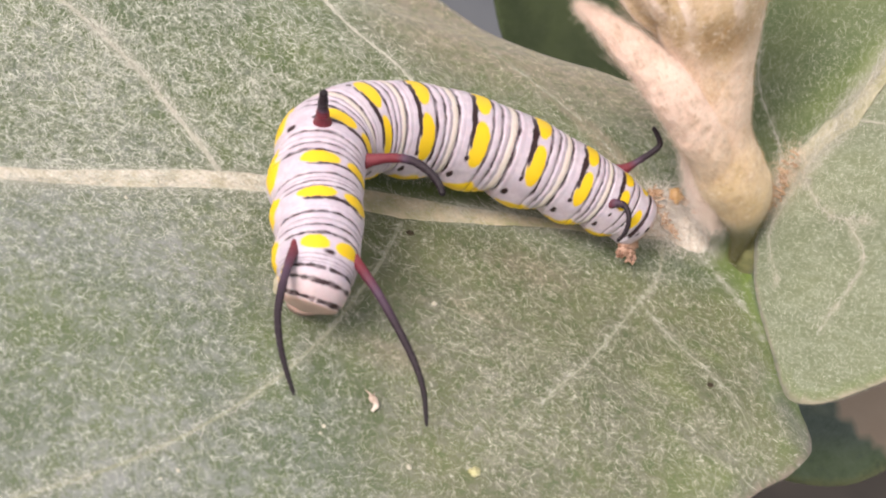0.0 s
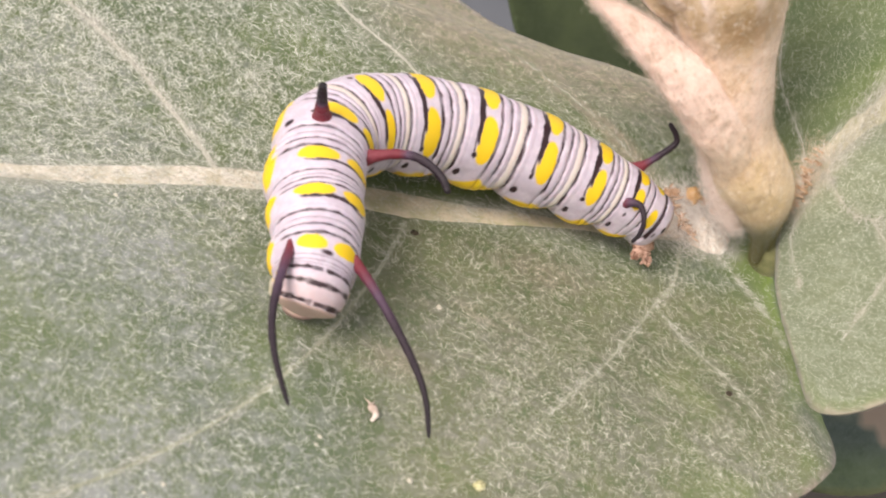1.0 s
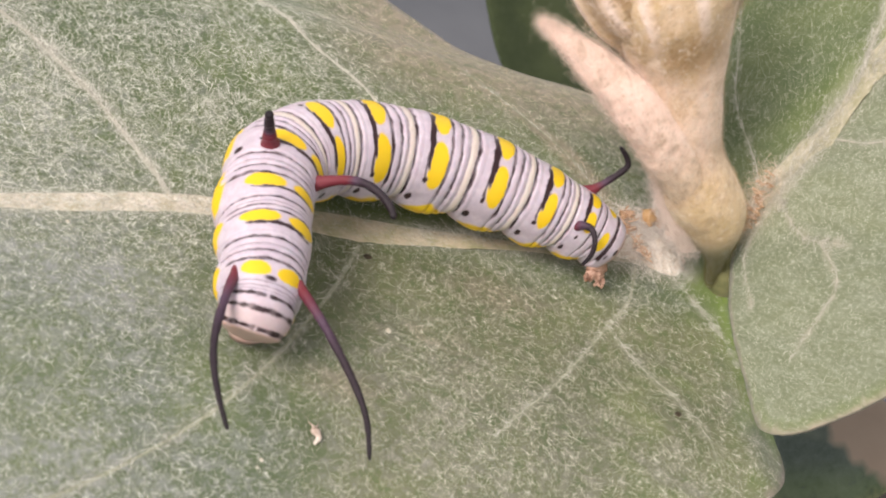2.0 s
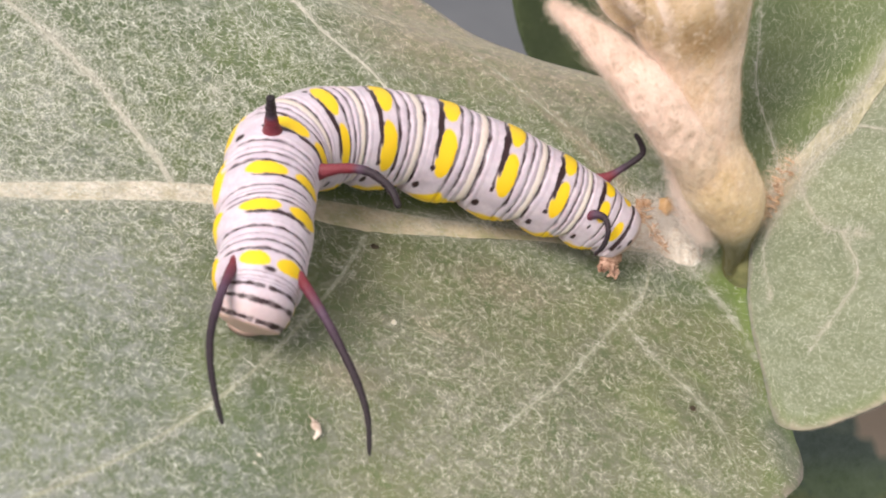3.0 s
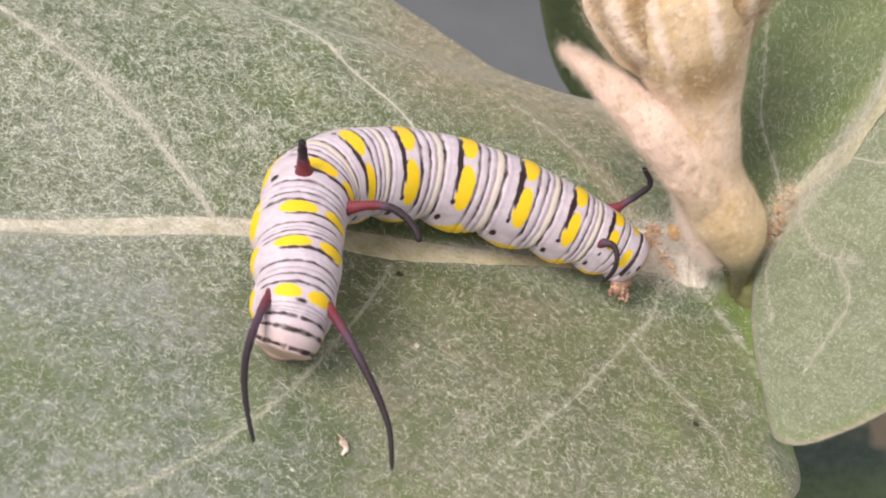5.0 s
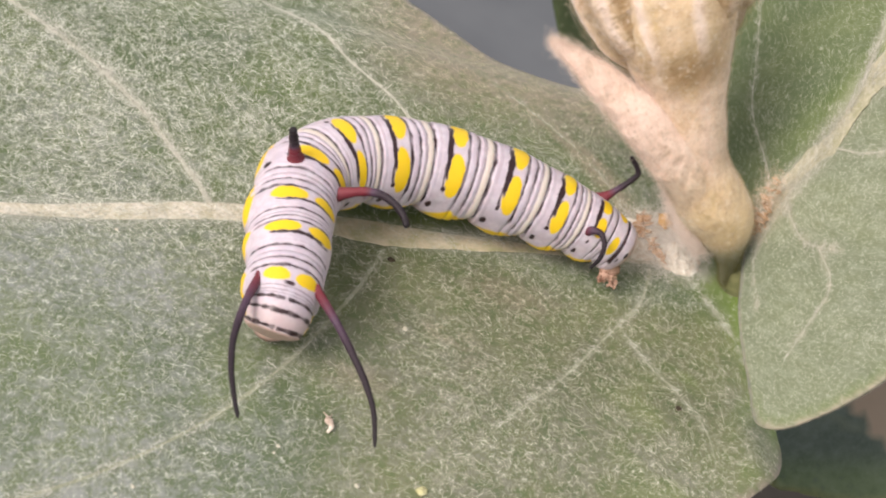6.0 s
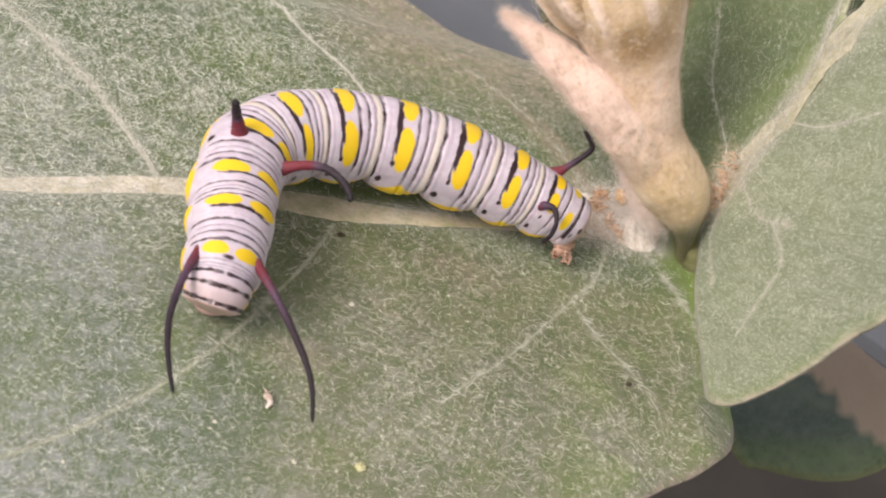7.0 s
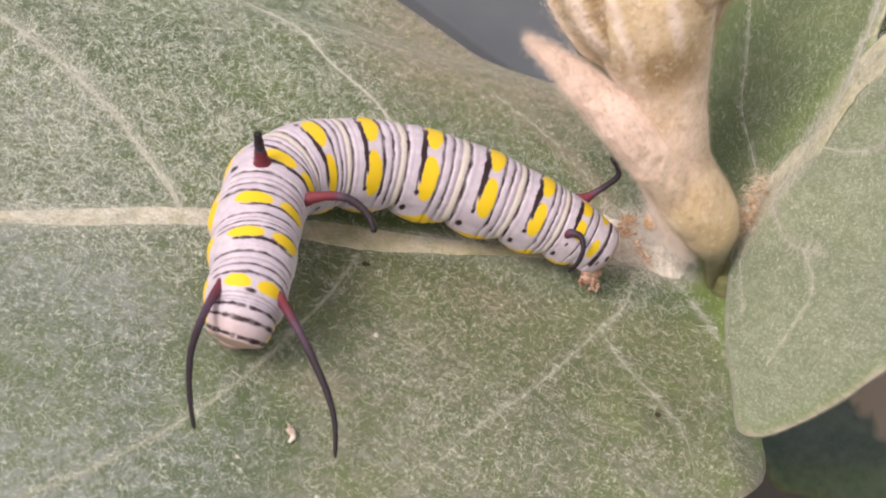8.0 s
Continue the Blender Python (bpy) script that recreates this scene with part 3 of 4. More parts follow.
    part("vein_hairs", hv, hf, HAIR_VEIN, leaf, "pale hairs along the veins", kind="stuff")
    hv, hf = vein_hairs([(lines[k][:(60 if k == "v4" else 46)], (1.3 if k == "v4" else 0.85) * w) for k, (_, w) in LEAF_VEINS.items() if k in soft], leaf_lift, 13)
    part("vein_hairs", hv, hf, HAIR_VEIN, leaf, "sparse pale hairs along the faint veins", kind="stuff")
    # hairs are thinned there as well, to deepen the body's shade
    hv, hf = leaf_hairs(edge, leaf_lift, 284000, (-50, -34, 15, 33), (0.24, 0.85), 0.035, 0.4,
                        keep=lambda uv: (rng.uniform(0, 1, len(uv)) < (1 - 0.12 * step((-uv[:, 1] - 5) / 12) * step((-uv[:, 0] - 12) / 10) - 0.30 * step((uv[:, 0] - 3) / 8) - 0.3 * step((uv[:, 0] - 9.6) / 1.6) * step((uv[:, 1] + 10) / 3) - 0.6 * np.exp(-(((uv[:, 0] - 9.7) / 1.3) ** 2) - ((uv[:, 1] - 4.0) / 2.2) ** 2) - 0.85 * body_shade(uv) - 0.85 * np.exp(-(((uv[:, 0] + 18.6) / 3.6) ** 2) - ((uv[:, 1] + 7) / 6.5) ** 2) - 0.35 * np.exp(-(((uv[:, 0] + 17) / 12) ** 2) - ((uv[:, 1] - 16) / 8) ** 2))) & (np.min([nearest(uv, lines[k]) for k in ("v1", "v2", "v3")], 0) > 0.16),
                        shorter=lambda uv: 0.68 - 0.04 * step((uv[:, 0] + 9) / 8) * step((1 - uv[:, 1]) / 4) + 0.35 * step((-uv[:, 0] - 8) / 18) * (1 - step((-uv[:, 1] - 3) / 7)) - 0.06 * step((-uv[:, 1] - 3) / 9) * step((-uv[:, 0] - 12) / 10))
    part("leaf_hairs", hv, hf, HAIR, leaf, "short curly whitish hairs", marks={"tan": np.repeat(leaf_tan(hv[::10]), 10)}, kind="stuff")
    return leaf, edge


broad, broad_edge = broad_leaf()


# ---------------------------------------------------------------- the upright leaf beside the bud
def upright_lift(uv):
    """A sheet that stands beside the shoot: u along y, v along z."""
    uv = np.asarray(uv, float)
    y, z = uv[:, 0], uv[:, 1]
    x = 12 - 0.006 * (y - 5) ** 2 + 0.12 * (z - 13)
    x += 0.15 * np.sin(0.5 * y + 0.4 * z)
    return np.c_[x, y, z]


def upright_leaf():
    global RIB_UP
    leaf = thing("leaf", (11, 4, 4), "upright pale green felted leaf beside the woolly bud", "leaf")
    outline = [(4.6, 3.0), (2.8, 2.0), (0, 1.0), (-5.7, 0.9), (-10.5, 1.0), (-12.7, 2.2), (-14.8, 5.0), (-17.3, 10.7), (-18.8, 15.8), (-20.4, 20.5), (-21, 30),
               (-17, 44), (-6, 56), (2, 57), (5.0, 50), (5.4, 36), (5.6, 25.5), (5.4, 24.2), (6.0, 23.0), (6.5, 21.9), (6.9, 21.2), (7.5, 21.4), (8.2, 22.2),
               (10.5, 25), (16, 32), (21, 33), (25, 24), (25.5, 14), (22, 5), (14, 1.0), (8, 1.5)]
    veins = {
        "midrib": ([(4.6, 5), (5.0, 8.5), (5.2, 13), (5.8, 18), (5.0, 22), (4.4, 26), (2, 45)], 2.6),
        "a": ([(6.6, 7.0), (8.5, 7.6), (12.1, 8.1), (15.6, 9.3), (20.6, 12.9), (24.0, 17.0)], 0.30),
        "b": ([(5.0, 15.2), (6.4, 18.4), (8.2, 20.8), (10.5, 23.5)], 1.3),
        "c": ([(3.6, 8.5), (1.0, 8.6), (-1.4, 9.3), (-4.6, 11.8)], 0.4),
        "d": ([(-2.5, 10), (-7.0, 10.0), (-9.1, 5.5)], 0.4),
        "e": ([(4.0, 14), (0, 17), (-6, 24)], 0.45),
        "f": ([(3.6, 6.5), (2.4, 3.6), (-2, 3.0)], 0.4),
    }
    lines = {k: spline(p, 50) for k, (p, _) in veins.items()}
    v, f, marks, edge = blade(np.array(outline, float), 0.55, upright_lift, -0.25, [(lines[k], w * (0.5 if k == "midrib" else 0.36)) for k, (_, w) in veins.items()], 0.27)
    near = marks.pop("near")
    marks["felt"] = 1.75 - 1.2 * step((v[:, 1] - 4.2) / 2.8) 
    marks["fresh"] = 0.38 * np.exp(-(((near - 0.6) / 0.3) ** 2)) * step((-v[:, 1] - 7) / 4)
    marks["fresh"] += 0.8 * np.exp(-(((v[:, 1] - 6.6) / 1.3) ** 2) - ((v[:, 2] - 18.5) / 4.5) ** 2) + 0.2 * np.exp(-(((v[:, 1] - 8.2) / 1.6) ** 2) - ((v[:, 2] - 13) / 4) ** 2)
    marks["tan"] = np.maximum(marks["tan"], 0.9 * np.exp(-(((v[:, 1] - 4.7) / 1.1) ** 2) - ((v[:, 2] - 7.4) / 2.6) ** 2))
    part("blade", v, [g[::-1] for g in f], LEAF_PALE, leaf, marks=marks)
    RIB_UP = (-1, 0, 0)
    for k, (_, w) in veins.items():
        if k == "midrib":
            rib("midrib", lines[k], upright_lift, w * 1.15, 0.05, RIB_PALE, leaf, 0.8)
        else:
            rib("side_vein", lines[k], upright_lift, w * 0.26, 0.03, VEIN, leaf)
    RIB_UP = (0, 0, 1)
    hv, hf = vein_hairs([(lines[k], w * 1.7 if k == "midrib" else w if k in "bc" else w - 0.3) for k, (_, w) in veins.items()], upright_lift, 34, side=-1)
    part("vein_hairs", hv, hf, HAIR_VEIN, leaf, "pale hairs along the veins", kind="stuff")
    low = leaf_hairs(edge, upright_lift, 100000, (-22, 0, 5, 30), (0.08, 0.22), 0.025, 0.3, side=-1, drawn=((-1.27, -0.83), (1.25, 0.26)), spread=((0.135, -0.655), (0.43, -0.66)), stations=3)
    high = leaf_hairs(edge, upright_lift, 45000, (5, 0, 22, 30), (0.10, 0.30), 0.022, 0.3, side=-1, drawn=((-1.2, -0.8), (1.2, -0.17)), spread=((-0.093, -0.655), (0.43, -0.66)), stations=3,
                      keep=lambda uv: rng.uniform(0, 1, len(uv)) > 0.1)
    hv, hf = np.vstack([low[0], high[0]]), np.vstack([low[1], high[1] + len(low[0])])
    part("leaf_hairs", hv, hf, HAIR_FINE, leaf, "short curly whitish hairs", kind="stuff")
    for k in range(60):
        u = rng.uniform(0, 1)
        c = (10.65 - 0.4 * u + rng.normal() * 0.25, 4.4 + 1.0 * u * 0.4 + rng.normal() * 0.45, 5.2 + 4.2 * u + rng.normal() * 0.2)
        gv, gf = blob(c, (0.26, 0.07, 0.075), k, 0.25, 7, 8, rng.uniform(-0.7, 0.5))
        part("gland", gv, gf, GLAND, leaf)
    n = 1500
    u = rng.uniform(-0.15, 1.1, n)
    base = np.c_[10.6 - 0.4 * u + rng.normal(size=n) * 0.5, 4.5 + 0.4 * u + rng.normal(size=n) * 0.6, 5.0 + 4.4 * u + rng.normal(size=n) * 0.4]
    a = rng.normal(size=(n, 3))
    a /= np.linalg.norm(a, axis=1)[:, None]
    hv, hf = strands(base, a, np.tile((-0.6, -0.6, 0.5), (n, 1)), rng.uniform(0.3, 1.1, n), rng.uniform(0.010, 0.022, n), rng.uniform(0.0, 0.3, n), 0.9, 5)
    part("axil_wool", hv, hf, HAIR_TAN, leaf, "pinkish wool round the glands", kind="stuff")
    return leaf


upright_leaf()


# ---------------------------------------------------------------- the woolly shoot
def wool_on(v, faces, count, lengths, rise, marks):
    """Curly hairs rooted over a mesh's faces, with its marks at their roots."""
    quads = np.array([f[:4] for f in faces if len(f) == 4])
    pick = quads[rng.integers(0, len(quads), count)]
    w = rng.dirichlet(np.ones(4), count)
    p = (v[pick] * w[..., None]).sum(1)
    n = np.cross(v[pick[:, 2]] - v[pick[:, 0]], v[pick[:, 3]] - v[pick[:, 1]])
    n /= np.linalg.norm(n, axis=1)[:, None] + 1e-9
    a = np.cross(n, rng.normal(size=(count, 3)))
    a /= np.linalg.norm(a, axis=1)[:, None] + 1e-9
    hv, hf = strands(p, a, n, rng.uniform(*lengths, count), rng.uniform(0.009, 0.018, count), rng.uniform(0.1, rise, count), 1.1, 5)
    return hv, hf, {key: np.repeat(values[pick[:, 0]], 10) for key, values in marks.items()}


def bract(name, points, radii, flat, up, parent, label, green=(0, 0), brown=None, hairs=5000, seed=0.0, pinkish=0.0, lumps=1.0, grooves=0.0, streak=0.0, foot=-1.0, groove_from=0.0, lengths=(0.3, 1.2), khaki=9.0, mottle=0.5, pale=0.0):
    def shape(s, p, c):
        q = np.c_[s * 14, 2.2 * np.cos(p), 2.2 * np.sin(p)]
        k = 1 + lumps * (0.05 * wobble(q, 0.8, seed) + 0.045 * wobble(q, 2.4, seed + 3)) + 0.011 * wobble(q, 5.0, seed + 5)
        k = k + grooves * np.sin(8 * p + 0.9 * np.sin(5 * s + seed) + seed) * step((s - groove_from) * 5)
        return k

    v, f, s, p = tube(points, radii, 170, 96, up=up, flat=flat, shape=shape)
    marks = {"green": np.maximum(step((green[0] - s) / 0.25) * green[1], 0.6 * step((s - khaki) / 0.08)), "brown": brown(s, p, v) if brown else np.zeros(len(v)), "foot": step((foot - s) / 0.09), "pink": step((s - 0.12) / 0.5) * np.clip(pinkish + 0.5 * streak * wobble(np.c_[3 * np.cos(p), 3 * np.sin(p), s], 1.6, seed), 0, 1)}
    marks["brown"] = np.clip(marks["brown"] + mottle * step((wobble(v, 1.9, seed) + 0.7 * wobble(v[:, [2, 0, 1]], 4.3, seed) - 0.25) / 0.9), 0, 1)
    marks["brown"] = np.clip(marks["brown"] + 1.2 * mottle * step((wobble(v, 6.5, seed + 2) + 0.5 * wobble(v[:, [1, 2, 0]], 11.0, seed) - 0.5) / 0.5), 0, 1)
    marks["rib"] = np.full(len(v), pale)
    if grooves:
        crest = np.sin(8 * p + 0.9 * np.sin(5 * s + seed) + seed)
        patch = wobble(np.c_[3 * np.cos(p), 3 * np.sin(p), 2.5 * s], 1.5, seed + 8)
        marks["rib"] = pale + (1 - pale) * step((crest - 0.6) / 0.3) * step((s - groove_from) * 6) * np.clip(0.7 + 0.5 * patch, 0, 1)
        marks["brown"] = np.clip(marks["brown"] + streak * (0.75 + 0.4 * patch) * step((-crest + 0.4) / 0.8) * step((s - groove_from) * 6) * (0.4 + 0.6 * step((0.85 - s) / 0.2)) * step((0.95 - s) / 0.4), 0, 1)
    ob = part(name, v, f, WOOL, parent, label, marks=marks)
    hv, hf, tints = wool_on(v, [q[::-1] for q in f], hairs, lengths, 0.8, marks)
    part("wool", hv, hf, HAIR_TAN, ob, "fine curly pale wool", marks=tints, kind="stuff")
    return ob


def shoot():
    bud = thing("leaf_bud", (9, 4, 1.0), "woolly tan young leaf bud at the tip of the shoot", "bud")
    v, f, s, _ = tube([(24, 16, -304), (22, 14, -150), (18, 10, -60), (15, 8, -25), (12.8, 5.6, -6), (11.9, 4.3, -0.8), (11.0, 3.6, 2.0)], [5.0, 4.2, 3.4, 2.9, 2.6, 2.4, 1.2], 70, 32)
    part("stem", v, f, STEM, bud, "olive green stem")
    # the column that carries the bud
    face = (-0.25, -0.72, 0.65)
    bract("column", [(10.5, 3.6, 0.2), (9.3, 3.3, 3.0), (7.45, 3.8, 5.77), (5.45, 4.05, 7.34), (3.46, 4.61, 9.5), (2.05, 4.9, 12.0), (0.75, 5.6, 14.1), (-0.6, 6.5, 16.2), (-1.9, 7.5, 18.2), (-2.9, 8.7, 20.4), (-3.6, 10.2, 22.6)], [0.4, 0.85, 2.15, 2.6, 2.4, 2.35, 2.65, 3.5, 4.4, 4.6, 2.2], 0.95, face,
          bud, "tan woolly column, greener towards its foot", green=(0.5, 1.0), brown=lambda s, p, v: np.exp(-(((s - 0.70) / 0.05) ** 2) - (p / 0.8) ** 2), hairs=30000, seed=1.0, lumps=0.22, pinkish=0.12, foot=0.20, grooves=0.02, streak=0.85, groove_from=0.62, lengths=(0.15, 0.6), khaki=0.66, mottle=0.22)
    # the outer bract that points away to a tip
    bract("outer_bract", [(7.3, 4.3, 4.9), (4.5, 3.55, 7.9), (1.55, 3.5, 10.15), (-1.75, 3.85, 12.15), (-4.6, 4.95, 13.2), (-7.15, 6.3, 13.85), (-9.0, 7.9, 13.9)], [0.5, 1.7, 2.0, 1.85, 1.45, 0.95, 0.1], 0.75, face,
          bud, "pinkish folded outer bract with a pointed tip", green=(0.45, 0.8), brown=lambda s, p, v: 0.2 * step((s - 0.975) / 0.02), lengths=(0.25, 0.85), hairs=22000, seed=4.0, pinkish=0.85, lumps=0.9, pale=0.25, mottle=0.32)
    # the fleecy margin down the column's side, above the axil
    bract("woolly_margin", [(1.6, 4.4, 8.9), (2.9, 4.2, 7.4), (4.3, 4.0, 5.7), (5.9, 3.8, 4.0), (7.4, 3.6, 2.4)], [0.2, 0.75, 0.95, 0.85, 0.3], 0.9, face,
          bud, "whitish fleecy margin along the column", hairs=12000, seed=14.0, pinkish=0.35, lumps=1.2, lengths=(0.3, 1.2), mottle=0.0, pale=0.9)
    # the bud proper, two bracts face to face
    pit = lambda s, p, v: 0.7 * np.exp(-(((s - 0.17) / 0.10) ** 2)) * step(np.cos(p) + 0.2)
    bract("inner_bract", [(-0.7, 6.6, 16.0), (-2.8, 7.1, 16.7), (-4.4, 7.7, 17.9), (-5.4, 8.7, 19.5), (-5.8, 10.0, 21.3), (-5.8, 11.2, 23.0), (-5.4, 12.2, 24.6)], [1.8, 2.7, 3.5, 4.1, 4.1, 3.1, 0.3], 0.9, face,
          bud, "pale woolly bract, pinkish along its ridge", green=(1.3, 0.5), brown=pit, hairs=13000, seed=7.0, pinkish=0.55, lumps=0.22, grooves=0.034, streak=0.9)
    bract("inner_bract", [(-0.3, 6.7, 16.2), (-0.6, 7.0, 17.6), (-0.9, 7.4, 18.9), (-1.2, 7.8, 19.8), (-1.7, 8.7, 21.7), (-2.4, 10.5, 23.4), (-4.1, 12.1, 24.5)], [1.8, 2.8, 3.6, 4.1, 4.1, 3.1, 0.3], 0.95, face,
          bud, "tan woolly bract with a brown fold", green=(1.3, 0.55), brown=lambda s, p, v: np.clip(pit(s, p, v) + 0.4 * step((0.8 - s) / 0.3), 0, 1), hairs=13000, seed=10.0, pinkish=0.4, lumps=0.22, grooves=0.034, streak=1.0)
    # white wool and small glands in the axil, on the leaf's base
    n = 3600
    uv = np.c_[rng.normal(5.2, 1.6, n), rng.normal(5.9, 1.2, n)]

    def mound(g):
        return np.maximum(np.exp(-(((g[:, 0] - 4.3) / 2.0) ** 2) - ((g[:, 1] - 6.3) / 1.6) ** 2), np.exp(-(((g[:, 0] - 6.7) / 1.7) ** 2) - ((g[:, 1] - 5.5) / 1.3) ** 2))

    base = leaf_lift(uv) + np.c_[np.zeros((n, 2)), 0.1 + 1.0 * mound(uv) + rng.uniform(-0.1, 0.25, n)]
    a = rng.normal(size=(n, 3)) * (1, 1, 0.35)
    a /= np.linalg.norm(a, axis=1)[:, None]
    hv, hf = strands(base, a, np.tile((0.0, 0, 1), (n, 1)), rng.uniform(0.4, 1.8, n), rng.uniform(0.012, 0.030, n), rng.uniform(0.05, 0.5, n), 1.0, 6)
    g = np.stack(np.meshgrid(np.linspace(1.8, 9.6, 70), np.linspace(1.4, 9.2, 70), indexing="ij"), -1).reshape(-1, 2)
    bulge = mound(g)
    top = leaf_lift(g) + np.c_[np.zeros((len(g), 2)), 1.1 * bulge - 0.22 + (0.25 * patchy(g, 1.1, 5) + 0.22 * patchy(g, 2.6, 6)) * (0.3 + bulge)]
    i, j = np.meshgrid(np.arange(69), np.arange(69), indexing="ij")
    k = (i * 70 + j).reshape(-1)
    part("wool_pad", top, np.stack([k, k + 70, k + 71, k + 1], 1), PAD, bud, "matted white wool pad")
    part("axil_wool", hv, hf, HAIR_WHITE, bud, "tangled white wool in the leaf axil", kind="stuff")
    # glands: tufts of short stiff fibres
    for x, y, wide, count, stuff in ((3.4, 6.5, 0.65, 30, GLAND), (3.1, 5.7, 0.5, 20, GLAND), (5.8, 7.3, 0.9, 22, AMBER), (4.2, 4.9, 0.35, 12, GLAND), (4.7, 4.7, 0.35, 12, GLAND), (5.2, 4.3, 0.3, 10, GLAND)):
        verts, faces = [], []
        for m in range(count):
            at = np.array((x, y)) + rng.normal(size=2) * wide * 0.5
            z = float(leaf_height(at[None])[0] + 1.1 * mound(at[None])[0]) + 0.55
            way = rng.normal(size=3) * (1, 1, 0.4) + (0, 0, 0.5)
            way *= rng.uniform(0.3, 0.65) / np.linalg.norm(way)
            root = np.array((*at, z))
            tv, tf, _, _ = tube([root - 0.3 * way, root + 0.4 * way + rng.normal(size=3) * 0.05, root + way], [0.07, 0.06, 0.03], 6, 6, up=(0.3, 0.2, 0.93))
            faces += [[q + len(verts) for q in one] for one in tf]
            verts += tv.tolist()
        part("gland", verts, faces, stuff, bud)
    for x, y, size, stuff in ((5.2, 7.0, (0.62, 0.5, 0.75), AMBER), (6.9, 6.3, (0.34, 0.3, 0.2), GLAND), (3.2, 6.9, (0.3, 0.36, 0.24), GLAND), (4.6, 4.7, (0.34, 0.22, 0.2), GLAND)):
        z = float(leaf_height(np.array([[x, y]]))[0] + 1.1 * mound(np.array([[x, y]]))[0])
        gv, gf = blob((x, y, z + 0.4), size, int(x * 10), 0.25, 12, 16, x)
        part("gland", gv, gf, stuff, bud, "knobbly amber brown gland")
    return bud


shoot()


# ---------------------------------------------------------------- the caterpillar
SPINE = [(-24.15, -13.75, 1.95), (-23.95, -12.2, 3.1), (-23.85, -8.6, 3.65), (-24.0, -4.9, 3.95), (-23.45, -1.4, 4.1), (-22.05, 0.65, 4.2), (-19.6, 2.2, 4.2), (-15.1, 3.46, 4.1),
         (-9.2, 3.4, 3.8), (-3.6, 2.7, 3.2), (-1.0, 2.25, 2.7), (1.3, 1.8, 2.0)]
LONG = float(np.linalg.norm(np.diff(spline(SPINE, 900), axis=0), axis=1).sum())
SPOTS = [2.6, 6.1, 8.5, 12.35, 16.0, 19.83, 24.4, 28.95, 33.0, 36.07]
ROLL = [5, 5, 9, 15, 30, 28, 26, 23, 26, 29, 23]


def girth(s):
    a = s * LONG
    r = np.interp(a, [0, 0.5, 1.4, 3.4, 8.4, 14.4, 20.4, 27.4, 30.4, 33.4, 36.4, 38.4, 39.4, LONG], [1.42, 1.72, 2.04, 2.38, 2.72, 2.96, 3.05, 3.05, 2.9, 2.65, 2.3, 1.95, 1.6, 1.25])
    return r


